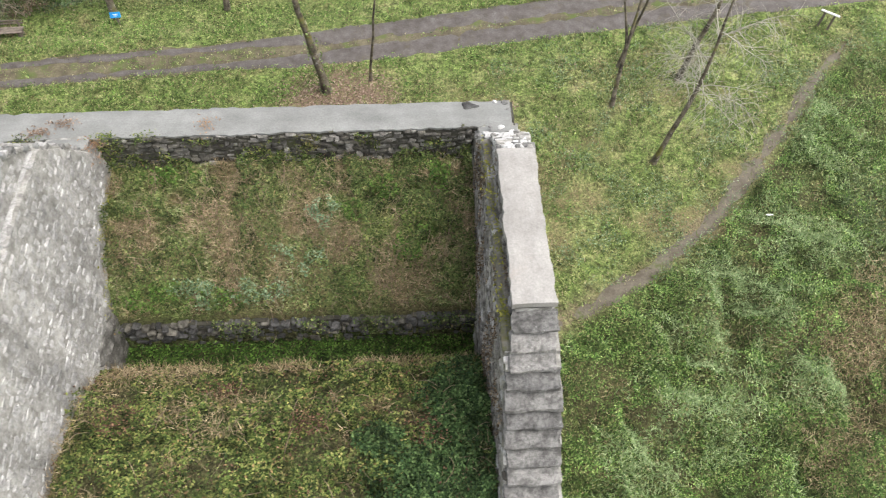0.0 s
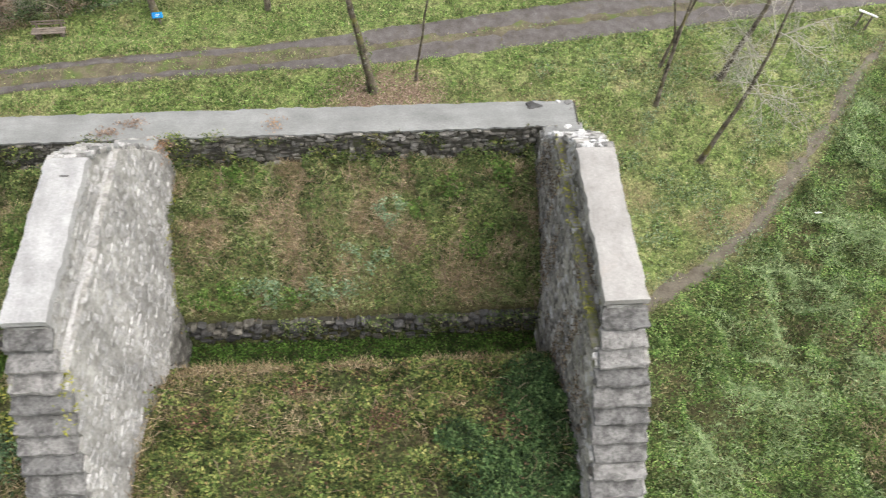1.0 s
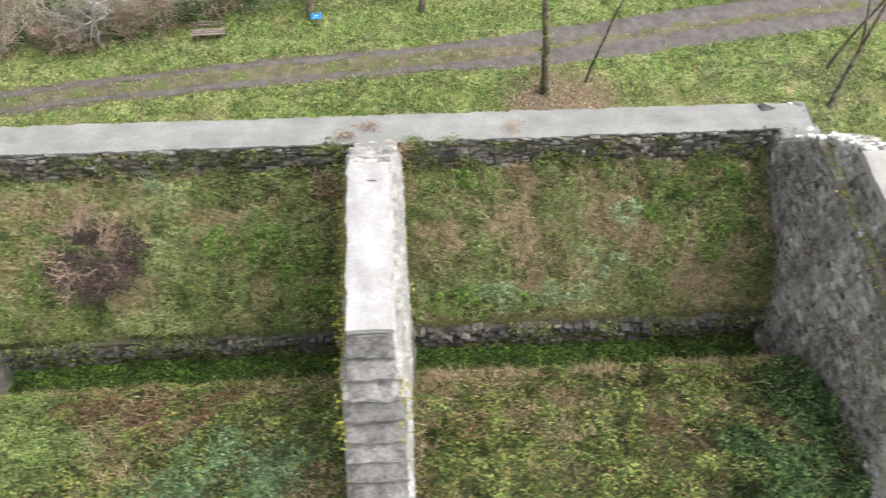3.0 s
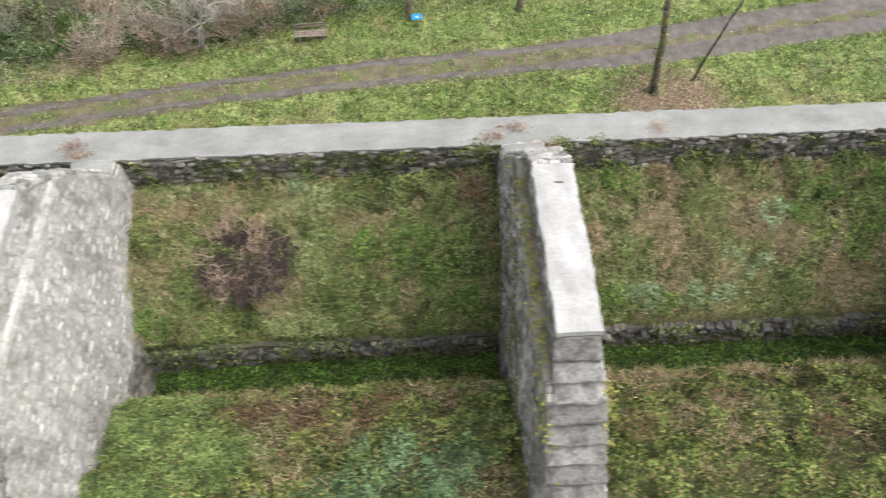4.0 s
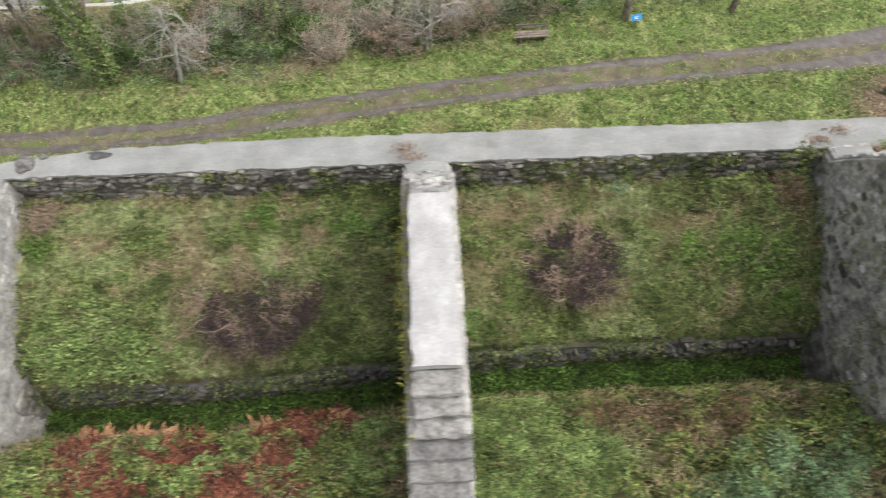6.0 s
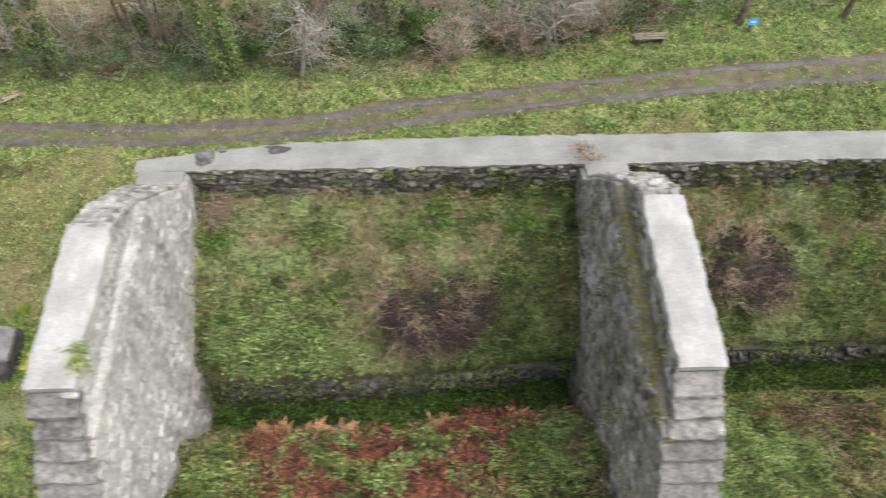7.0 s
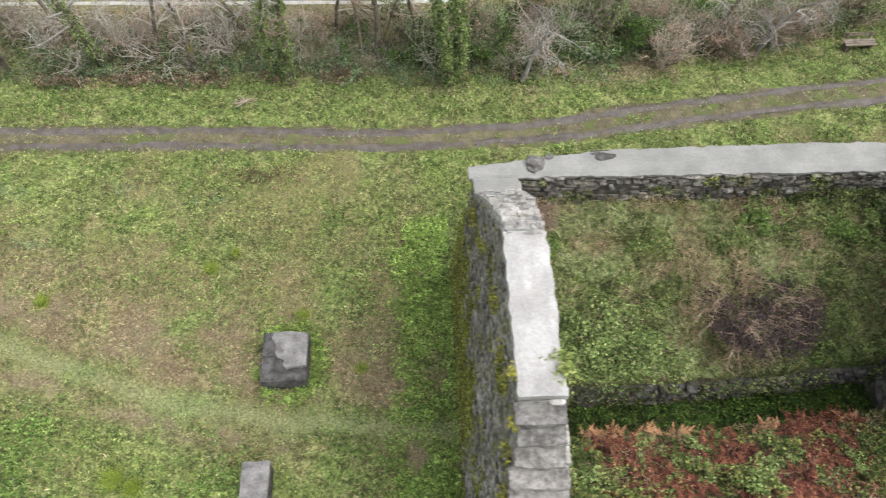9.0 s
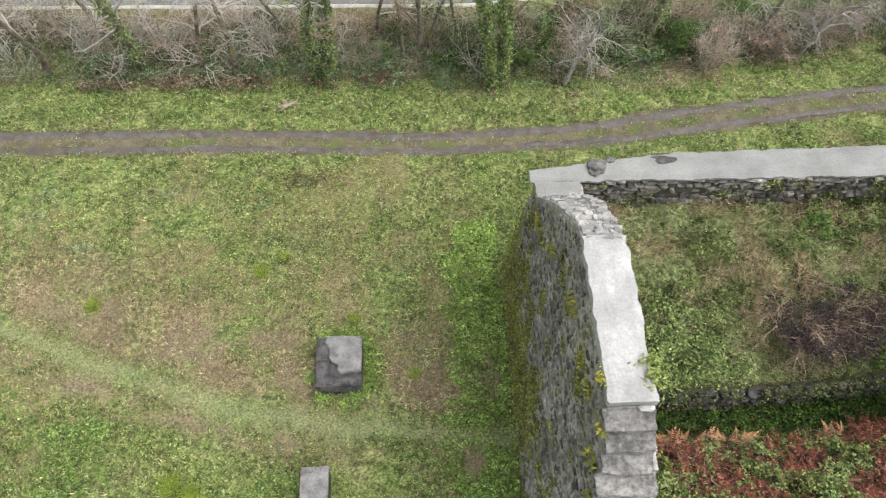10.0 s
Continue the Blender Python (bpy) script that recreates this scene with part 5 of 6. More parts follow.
def branched(stem, count, length, radius, from_t=0.35, spread=0.9, up=0.25, droop=0.0, wander=0.3, points=5):
    """Side branches along a stem."""
    pts, rad, _ = stem
    out = []
    for _ in range(count):
        t = random.uniform(from_t, 1.0) * (len(pts) - 1)
        i = min(int(t), len(pts) - 2)
        q = pts[i].lerp(pts[i + 1], t - i)
        ax = (pts[i + 1] - pts[i]).normalized()
        side = Vector([random.gauss(0, 1) for _ in range(3)])
        side = (side - ax * side.dot(ax)).normalized()
        d = ax * (1 - spread * 0.6) + side * spread + Vector((0, 0, up))
        s = random.uniform(0.6, 1.1)
        out.append(twig(q, d, length * s, min(radius, rad[i] * 0.7), points, wander, droop))
    return out


def bare_tree(place_xy, height, radius, lean, label, bark_material, twig_material, limbs=7, limb_from=0.45, twigs=10, droop=0.0, fork=False, group="", ivy=0, wander=0.16, lift=0.3, fine_radius=0.009, bough=0.45):
    x, y = place_xy
    base = (x, y, float(ground_height(x, y)) - 0.12)
    tree = tagged(new("tree"), label, "tree", group)
    tree.location = base
    way = Vector((lean[0], lean[1], 1))
    trunk = twig((0, 0, 0), way, height, radius, 9, wander, 0.0, 0.3)
    trunk[1][0] *= 1.35
    main = [trunk]
    if fork:
        q = trunk[0][3]
        main.append(twig(q, way + Vector((-0.35, 0.1, 0.1)), height * 0.6, radius * 0.6, 7, 0.16))
    boughs = []
    for m in main:
        boughs += branched(m, limbs, height * 0.36, radius * bough, limb_from, 0.9, lift, droop * 0.5, 0.3, 6)
    small = []
    for b in boughs:
        small += branched(b, twigs, height * 0.16, fine_radius * 1.5, 0.2, 0.9, 0.1, droop, 0.4, 5)
    fine = []
    for s in small:
        fine += branched(s, 2, height * 0.08, fine_radius, 0.3, 0.9, 0.0, droop, 0.4, 4)
    part("trunk", tubes_mesh("trunk", main, 8), bark_material, tree)
    part("crown", tubes_mesh("crown", boughs + small + fine, 3), twig_material, tree, "bare branching crown")["kind"] = "stuff"
    if ivy:
        t = rng.uniform(0, 6.0, ivy)
        P = np.array([tuple(q) for q in trunk[0]])
        i = np.minimum(t.astype(int), len(P) - 2)
        q = P[i] * (1 - (t - i))[:, None] + P[i + 1] * (t - i)[:, None]
        a, r = rng.uniform(0, 6.28, ivy), radius + rng.gamma(2.0, 0.045, ivy)
        q = q + np.stack([np.cos(a) * r, np.sin(a) * r, 0 * a], -1)
        climber = part("ivy", leaves_mesh("ivy", q, rng.uniform(0.07, 0.13, ivy), 0.3, 0.7), shrub_leaf, tree, "green ivy climbing the trunk")
        climber["kind"] = "stuff"
    return tree


def bare_shrub(place_xy, height, width, material, label, stems=26, side=5, group="", name="shrub", leaves=0, leaf_material=None, droop=0.05, thick=0.026, skew=(0, 0), crook=0.22):
    x, y = place_xy
    shrub = tagged(new(name), label, "shrub", group)
    shrub.location = (x, y, float(ground_height(x, y)) - 0.05)
    main = []
    for _ in range(stems):
        a, s = random.uniform(0, 6.28), random.random() ** 0.7 * width / 2
        d = Vector((math.cos(a) * s, math.sin(a) * s, height * random.uniform(0.6, 1.0)))
        root = 0.12 if name != "dry_bush" else random.uniform(0.1, 0.3) * width
        main.append(twig((math.cos(a) * root, math.sin(a) * root, 0), d, d.length * (1 - root / width), thick, 6, crook, droop))
    small = []
    for m in main:
        small += branched(m, side, height * 0.34, thick * 0.55, 0.3, 0.8, 0.1, droop, 0.4, 4 if name == "dry_bush" else 3)
    fine = []
    for s in small:
        fine += branched(s, 1, height * 0.22, thick * 0.35, 0.3, 0.9, 0.0, droop, 0.4, 3)
    part("crown", tubes_mesh("crown", main + small + fine, 3), material, shrub)["kind"] = "stuff"
    if leaves:
        clumps = max(12, leaves // 45)
        a, s, h = rng.uniform(0, 6.28, clumps), np.sqrt(rng.random(clumps)) * width / 2, rng.random(clumps)
        centre = np.stack([np.cos(a) * s + skew[0], np.sin(a) * s + skew[1], height * (0.15 + (0.8 if name != "dry_bush" else 0.45) * h * (1 - (s / width * 2) ** 2 * 0.7))], -1)
        q = centre[rng.integers(0, clumps, leaves)] + rng.normal(0, 1, (leaves, 3)) * np.array([0.15, 0.15, 0.07])
        part("foliage", leaves_mesh("foliage", q, rng.uniform(0.05, 0.11, leaves), 0.4, 0.6), leaf_material, shrub)["kind"] = "stuff"
    return shrub


random.seed(11)
bare_tree((7.65, 7.2), 9.0, 0.19, (-0.045, 0.01), "slender bare tree with mossy bark beside the wall", bark, brown_twig, 7, 0.6, 6, wander=0.10, ivy=260)
bare_tree((9.5, 7.75), 7.5, 0.065, (0.07, 0.03), "thin bare sapling beside a larger tree", bark, brown_twig, 4, 0.65, 5, wander=0.10)
bare_tree((19.75, 5.9), 7.5, 0.10, (0.14, 0.14), "slim forked bare tree with mossy foot", bark, brown_twig, 5, 0.7, 6, fork=True, wander=0.12)
bare_tree((20.9, 2.8), 8.0, 0.115, (0.12, 0.10), "leaning bare tree with pale drooping twigs", bark, pale_twig, 18, 0.46, 18, droop=0.22, wander=0.14, lift=0.1, fine_radius=0.007, bough=0.2)
bare_tree((22.85, 7.25), 8.5, 0.13, (0.10, 0.08), "bare tree with moss on the trunk", bark, brown_twig, 6, 0.6, 6, wander=0.12)
bare_tree((20.4, 8.2), 7.5, 0.08, (0.08, 0.06), "thin bare tree with a dark trunk", bark, brown_twig, 5, 0.65, 5, wander=0.12)

WOOD = "trees of the wood edge"
bare_tree((-33.2, 10.0), 9.0, 0.17, (-0.02, 0.02), "tall tree with an ivy-clad trunk at the wood edge", bark, pale_bark, 9, 0.25, 9, group=WOOD, ivy=2600)
bare_tree((-29.4, 11.6), 9.0, 0.15, (0.03, 0.0), "bare many-limbed tree at the wood edge", bark, brown_twig, 9, 0.2, 9, group=WOOD)
bare_tree((-25.9, 10.1), 9.0, 0.18, (0.0, 0.03), "tall tree wrapped in thick ivy", bark, brown_twig, 8, 0.3, 8, group=WOOD, ivy=4200)
bare_tree((-23.0, 9.95), 5.0, 0.10, (0.22, 0.1), "leaning pale dead tree with bare branches", pale_bark, pale_bark, 14, 0.3, 9, group=WOOD, droop=0.30, lift=-0.1, bough=0.3)
bare_tree((-37.5, 10.8), 8.5, 0.14, (0.05, 0.0), "bare tree with pale branches at the wood edge", bark, cream_bark, 10, 0.25, 9, group=WOOD)
bare_tree((-41.5, 11.2), 8.5, 0.16, (-0.05, 0.0), "ivy-clad tree at the wood edge", bark, pale_bark, 8, 0.3, 8, group=WOOD, ivy=1800)
bare_tree((-45.6, 10.9), 8.0, 0.13, (0.04, 0.0), "bare tree with pale twigs", bark, cream_bark, 9, 0.25, 8, group=WOOD)
for tx, ty, lx in ((-47.5, 12.3, 0.06), (-43.4, 12.8, -0.08), (-39.3, 12.0, 0.1), (-35.2, 12.6, -0.05), (-31.3, 13.0, 0.05), (-27.5, 12.6, -0.1), (-13.6, 12.6, 0.08)):
    bare_tree((tx, ty), 7.5, 0.10, (lx, -0.06), "bare tree with pale limbs inside the wood", bark, cream_bark, 11, 0.15, 8, group=WOOD, droop=0.06, fine_radius=0.011)
bare_tree((-19.0, 12.2), 8.5, 0.16, (0.0, 0.0), "dark-trunked bare tree in the wood", bark, brown_twig, 9, 0.3, 8, group=WOOD, ivy=900)
bare_tree((-12.0, 11.5), 4.6, 0.10, (0.10, -0.25), "bleached bare tree with crooked hanging branches", pale_bark, pale_bark, 16, 0.2, 10, group=WOOD, droop=0.16, lift=0.0, wander=0.4)
bare_tree((-26.2, 9.7), 7.0, 0.13, (-0.03, 0.0), "ivy-clad trunk beside a taller ivied tree", bark, brown_twig, 6, 0.4, 6, group=WOOD, ivy=2600)
bare_tree((-33.9, 10.3), 8.0, 0.13, (0.0, 0.0), "ivied trunk close beside its twin", bark, brown_twig, 6, 0.4, 6, group=WOOD, ivy=1800)
bare_tree((-29.9, 11.4), 7.0, 0.09, (-0.1, 0.0), "slim bare trunk of a many-stemmed tree", bark, brown_twig, 6, 0.3, 6, group=WOOD)
bare_tree((-29.0, 11.5), 7.0, 0.08, (0.12, 0.0), "slim bare trunk of a many-stemmed tree", bark, brown_twig, 6, 0.3, 6, group=WOOD)
bare_tree((-2.6, 12.9), 8.5, 0.18, (0.02, 0.0), "dark tree trunk behind the blue sign", bark, brown_twig, 6, 0.5, 6, group=WOOD)
bare_tree((2.6, 13.3), 8.0, 0.14, (0.0, 0.0), "bare tree beyond the track", bark, brown_twig, 6, 0.5, 6, group=WOOD)
bare_tree((-6.8, 13.4), 8.5, 0.16, (0.03, 0.0), "bare tree in the wood behind the bench", bark, brown_twig, 8, 0.35, 7, group=WOOD, ivy=700)
EDGE = "shrubs along the wood edge"
bare_shrub((-16.3, 10.9), 2.6, 3.6, pink_twig, "pinkish brown leafless shrub with tangled branches", 26, 7, EDGE, thick=0.024, leaves=300, leaf_material=dead_leaf)
bare_shrub((-10.9, 12.2), 2.5, 3.4, brown_twig, "brown bare shrub overhanging the verge", 26, 7, EDGE, thick=0.024, leaves=300, leaf_material=thicket_leaf)
shades = [(pink_twig, "pinkish brown bare shrub at the wood edge"), (pale_twig, "grey bare shrub at the wood edge"), (brown_twig, "tangled brown thicket at the wood edge")]
for i in range(64):
    sx = -51 + i * 0.70 + random.uniform(-0.4, 0.4)
    sy = 10.7 + random.uniform(0.0, 3.4) + 1.3 * float(smooth(-12, -4, sx))
    mat, text = shades[i % 3]
    sy = max(sy, float(np.interp(sx, [-20, -13, -10, -8.5, -5.5, -3, 2], [10.7, 11.4, 12.2, 13.2, 13.2, 13.6, 14.2])))
    sy = min(sy, 13.6 + 0.14 * max(0.0, sx + 27))
    bare_shrub((sx, sy), random.uniform(1.2, 2.4 if sx < -28 else 3.0), random.uniform(1.8, 2.8), mat, text, 12 if sx < -28 else 16, 6, EDGE, leaves=random.choice((0, 200, 500) if sx < -28 else (400, 800, 1100)), leaf_material=random.choice((thicket_leaf, thicket_leaf, dead_leaf, dead_fern)), thick=0.02)
for i in range(10):
    sx = -49.5 + i * 1.75 + random.uniform(-0.5, 0.5)
    bare_shrub((sx, 11.3 + random.uniform(-0.3, 1.6)), random.uniform(2.0, 3.2), random.uniform(3.6, 5.2), cream_bark, "spreading leafless bush with bleached crooked branches", 9, 8, EDGE, thick=0.036, droop=0.05, crook=0.6)
for i in range(16):
    sx = -50 + i * 1.45 + random.uniform(-0.5, 0.5)
    bare_shrub((sx, 12.7 + random.uniform(0.0, 0.9)), random.uniform(1.0, 1.9), random.uniform(1.8, 2.8), (pink_twig, brown_twig)[i % 2], "tangled brown thicket along the road", 12, 6, EDGE, thick=0.018, leaves=300, leaf_material=dead_leaf)
for sx, sy in ((-21.9, 11.4), (-13.6, 12.0)):
    bare_shrub((sx, sy), 2.8, 4.4, cream_bark, "spreading leafless bush with bleached crooked branches", 10, 8, EDGE, thick=0.036, droop=0.05, crook=0.6)

for i in range(11):
    sx = -43 + i * 2.3 + random.uniform(-0.8, 0.8)
    bare_shrub((sx, 10.7 + random.uniform(-0.2, 0.5)), random.uniform(0.7, 1.3), random.uniform(1.8, 2.8), bark, "low blue-green fern bush along the wood edge", 8, 3, EDGE, "fern_bush", 1100, fern_leaf)
for i in range(8):
    sx = -36 + i * 3.9 + random.uniform(-1, 1)
    bare_shrub((sx, 11.6 + random.uniform(-0.3, 1.5) + 1.9 * float(smooth(-13, -8, sx))), random.uniform(1.4, 2.6), random.uniform(2.0, 3.0), bark, "dark evergreen bush at the wood edge", 10, 4, EDGE, "evergreen_bush", 1900, thicket_leaf)


def wood_floor(x, y):
    edge = np.interp(x, [-60, -40, -20, -10, -8, -4, 2, 10], [10.2, 10.1, 10.5, 11.7, 12.6, 13.0, 13.8, 14.8])
    return smooth(-0.2, 0.5, y - edge + 0.7 * (soft_noise(x, y, 1.2, 5) - 0.5)) * smooth(0.2, -0.6, y - 13.9 - 0.14 * np.maximum(0, x + 27))


x, y = sown(110000, -56, 8, 9.6, 15.4, lambda x, y: wood_floor(x, y) * (0.4 + 0.6 * soft_noise(x, y, 1.2, 3)))
p = on_ground(x, y, 0.02, 0.2)
p[:, 2] += (0.5 + 0.6 * smooth(-32, -24, x)) * mound(x, y, 8, 1.6) * rng.uniform(0.4, 1.0, len(x))
stuff("wood_undergrowth", leaves_mesh("wood_undergrowth", p, rng.uniform(0.07, 0.14, len(x)), 0.45, 0.55), fern_leaf, "green fern and ivy undergrowth along the wood edge", "undergrowth")
# Dark ivy, added so its leaf colour gives the wood floor's shade.
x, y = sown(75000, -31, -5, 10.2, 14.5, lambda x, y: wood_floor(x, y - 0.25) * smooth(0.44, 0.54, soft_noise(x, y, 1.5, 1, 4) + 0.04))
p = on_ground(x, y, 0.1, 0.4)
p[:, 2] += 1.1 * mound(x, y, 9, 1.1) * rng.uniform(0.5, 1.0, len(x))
stuff("ivy_thicket", leaves_mesh("ivy_thicket", p, rng.uniform(0.07, 0.13, len(x)), 0.45, 0.6), dark_ivy_leaf, "dark green ivy mounds that stand in for shade inside the wood edge", "ivy")
x, y = sown(6000, -28, -17, 8.6, 11.2, lambda x, y: smooth(0.42, 0.58, soft_noise(x, y, 1.4, 7)) * smooth(8.6, 9.8, y) * 0.8)
stuff("verge_leaves", leaves_mesh("verge_leaves", on_ground(x, y, 0.05, 0.14), rng.uniform(0.05, 0.10, len(x)), 0.8, 0.7), dead_leaf, "brown fallen leaves on the verge by the wood", "leaves")
x, y = sown(26000, -56, 8, 9.6, 15.4, lambda x, y: wood_floor(x, y) * smooth(0.45, 0.62, soft_noise(x, y, 1.8, 9)))
stuff("wood_dead_leaves", leaves_mesh("wood_dead_leaves", on_ground(x, y, 0.1, 0.6), rng.uniform(0.07, 0.14, len(x)), 0.5, 0.55), dead_leaf, "brown dead leaves and fern at the wood edge", "leaves")

x, y = sown(3200, -44, -20, 9.4, 10.8, lambda x, y: np.exp(-(((y - 10.15) / 0.28) ** 2)) * smooth(0.45, 0.60, soft_noise(x, y, 1.3, 7) + 0.10 * smooth(-32, -35, x)))
stuff("dead_bracken", fronds_mesh("dead_bracken", on_ground(x, y, 0.05, 0.3), rng.uniform(0.25, 0.55, len(x)), 0.5), dead_fern, "dead brown bracken lying along the wood edge", "bracken")

# dry bushes in the middle and western bays, a green shrub over the low wall, a brown one in the corner
bare_shrub((-8.2, -2.4), 1.15, 2.9, dry_twig, "dark bare bush with radiating twigs on the slope", 90, 7, "", "dry_bush", 6000, dark_leaf, droop=0.06, thick=0.028, skew=(0.35, -0.2), crook=0.5)
bare_shrub((-18.0, -3.3), 1.15, 3.7, dry_twig, "dark bare bush with tangled twigs above the channel", 90, 7, "", "dry_bush", 7500, dark_leaf, droop=0.06, thick=0.028, skew=(0.45, 0.0), crook=0.5)
bare_shrub((-22.6, -4.0), 1.15, 3.4, brown_twig, "leafy green shrub overhanging the low wall", 20, 4, "", "leafy_shrub", 10000, shrub_leaf)
bare_shrub((-20.9, -4.5), 0.9, 2.2, brown_twig, "smaller leafy green shrub on the low wall", 14, 4, "", "leafy_shrub", 3600, shrub_leaf)
bare_shrub((-24.1, -0.7), 1.0, 1.1, brown_twig, "withered brown shrub in the corner of the walls", 26, 5, "", "withered_shrub", 500, dead_leaf)
bare_shrub((-0.9, -0.6), 0.9, 1.2, brown_twig, "brown tangled shrub in the corner of the bay", 22, 5, "", "withered_shrub", 500, wine_leaf)


# tufts that root in the masonry
def tuft(name, places, spread, count, size, material, label, slim=0.4):
    for px, py, pz in places:
        q = np.stack([rng.normal(px, spread[0], count), rng.normal(py, spread[1], count), pz + np.abs(rng.normal(0, spread[2], count))], -1)
        tagged(part(name, leaves_mesh(name, q, rng.uniform(size * 0.6, size * 1.3, count), 0.4, slim), material), label, "wall plant", name, "stuff")


tuft("wall_fern", [(-12.95, 0.55, TOP), (-12.75, 0.2, TOP), (-0.2, 0.25, TOP), (0.5, 0.6, TOP), (1.5, -0.08, TOP - 0.2), (14.35, 1.15, 5.2)], (0.22, 0.10, 0.06), 110, 0.10, dead_leaf, "orange-brown withered fern rooted in the coping")
tuft("coping_weed", [(1.9, 0.0, TOP - 0.05), (2.9, -0.02, TOP - 0.1), (7.9, -0.05, 4.9), (-20.4, -0.1, 4.9), (-0.6, 0.0, TOP - 0.1), (12.0, -0.05, 4.9)], (0.22, 0.10, 0.10), 150, 0.09, bramble_leaf, "green weeds rooted in the wall top")
tuft("orange_fern", [(1.45, -0.2, TOP - 0.15), (1.4, -0.5, TOP - 0.5), (4.95, 0.3, TOP + 0.02)], (0.15, 0.18, 0.14), 80, 0.09, orange_leaf, "orange withered fern in the corner of the walls")
tuft("yellow_fern", [(-26.06, -7.4, 8.82), (-26.08, -8.3, 8.2)], (0.06, 0.10, 0.08), 36, 0.17, fern_yellow, "bright yellow fern at the edge of the coping", 0.28)
tuft("coping_herb", [(-25.05, -7.2, 8.95), (-25.0, -7.45, 8.9)], (0.14, 0.16, 0.10), 160, 0.09, bright_herb, "yellow-green herb rooted at the edge of the coping")
tuft("yellow_weed", [(-26.15, -6.55, 7.7), (-26.1, -7.2, 7.6), (-26.15, -8.6, 7.2), (-26.2, -5.2, 7.7), (-26.25, -3.0, 6.6), (-26.3, -1.5, 5.6), (-26.2, -9.4, 6.6)], (0.07, 0.16, 0.14), 60, 0.12, yellow_leaf, "yellow-green fern in the joints of the wall")
tuft("ledge_moss", [(0.06, -y, 7.84) for y in (3.4, 4.2, 4.8, 5.3, 5.9, 6.5, 7.1, 7.7)] + [(-12.9, -y, 8.17) for y in (3.6, 4.3, 4.9, 5.8, 6.3, 7.4)] + [(13.32, -y, 7.19) for y in (2.6, 3.4, 4.2, 5.6, 7.2)] + [(0.05, -8.4, 7.5), (0.05, -9.3, 7.0), (-12.9, -5.3, 8.1), (-12.92, -7.0, 8.1), (-12.9, -8.3, 8.0), (1.35, -8.6, 7.7), (1.4, -9.2, 7.2), (13.4, -5.0, 7.1), (13.4, -6.5, 7.1)], (0.10, 0.34, 0.10), 50, 0.10, yellow_leaf, "yellow-green moss and weeds along the wall ledge")
tuft("foot_moss", [(cx + 0.80, -yy, float(ground_height(cx + 1.0, -yy)) + 0.05) for cx, cap, far, near in WALLS[1:] for yy in (1.2, 2.2, 2.9, 3.6, 4.2)], (0.06, 0.30, 0.22), 70, 0.09, yellow_leaf, "yellow-green moss at the foot of the wall")
for number, (cx, cap, far, near) in enumerate(WALLS[:3]):
    yy, zz = rng.uniform(-9.5, -0.4, 9000), rng.uniform(2.4, cap - 0.4, 9000)
    roof = np.where(yy > far, TOP + (cap - TOP) * rise_share(yy / far), np.where(yy > near, cap, cap + (yy - near) * RISE / TREAD)) - 0.4
    thick = np.array([half_width(q, cap) for q in zz])
    ok = (zz < roof) & (rng.random(9000) < 0.9 * smooth(0.58, 0.68, soft_noise(yy, zz * 0.5, 0.6, number + 3, 4) + 0.05 * (number == 0)))
    p = np.stack([cx - thick - rng.uniform(0.0, 0.07, 9000), yy, zz], -1)[ok]
    stuff("wall_plants", leaves_mesh("wall_plants", p, rng.uniform(0.04, 0.09, len(p)), 0.2, 0.6), (dead_fern, wall_leaf, wall_leaf)[number], "withered and green weeds rooted in the joints of the wall", "wall plant")
x, y = sown(60000, 0, 1, -9.0, 0.3, lambda x, y: 1.0 + 0 * x)
z = rng.uniform(-0.2, 7.4, len(x))
west_face = WALLS[3][0] - 0.47 - 0.072 * (WALLS[3][1] - z)
roof = np.where(y > WALLS[3][2], TOP + (WALLS[3][1] - TOP) * rise_share(y / WALLS[3][2]) - 0.25, np.where(y > WALLS[3][3], 7.6, 7.6 + (y - WALLS[3][3]) * RISE / TREAD))
low = smooth(3.6, 1.6, z + 4.5 * (soft_noise(y, z, 0.9, 5, 4) - 0.5)) * smooth(-7.6, -5.6, y)
clumps = smooth(0.60, 0.70, soft_noise(y, z, 0.7, 3))
ok = (z < roof - 0.05) & (rng.random(len(x)) < np.maximum(0.45 * low, 0.55 * clumps))
p = np.stack([west_face - rng.uniform(-0.01, 0.06, len(x)), y, z], -1)[ok]
stuff("wall_moss", leaves_mesh("wall_moss", p, rng.uniform(0.04, 0.09, len(p)), 0.2, 0.7), moss_leaf, "yellow-green moss on the shaded face of the end wall", "moss")
x, z = rng.uniform(WEST + 1.2, EAST - 0.6, 26000), rng.uniform(3.9, TOP - 0.1, 26000)
ok = (rng.random(len(x)) < smooth(0.47, 0.60, soft_noise(x, z, 0.9, 1) + 0.06 * smooth(5.0, 4.2, z))) & clear_of_walls(x, x * 0 - 0.3, -0.1)
p = np.stack([x, -0.03 - rng.gamma(2.0, 0.025, len(x)), z], -1)[ok]
stuff("wall_creepers", leaves_mesh("wall_creepers", p, rng.uniform(0.04, 0.10, len(p)), 0.2, 0.6), bramble_leaf, "creepers and ferns hanging on the long wall", "creepers")


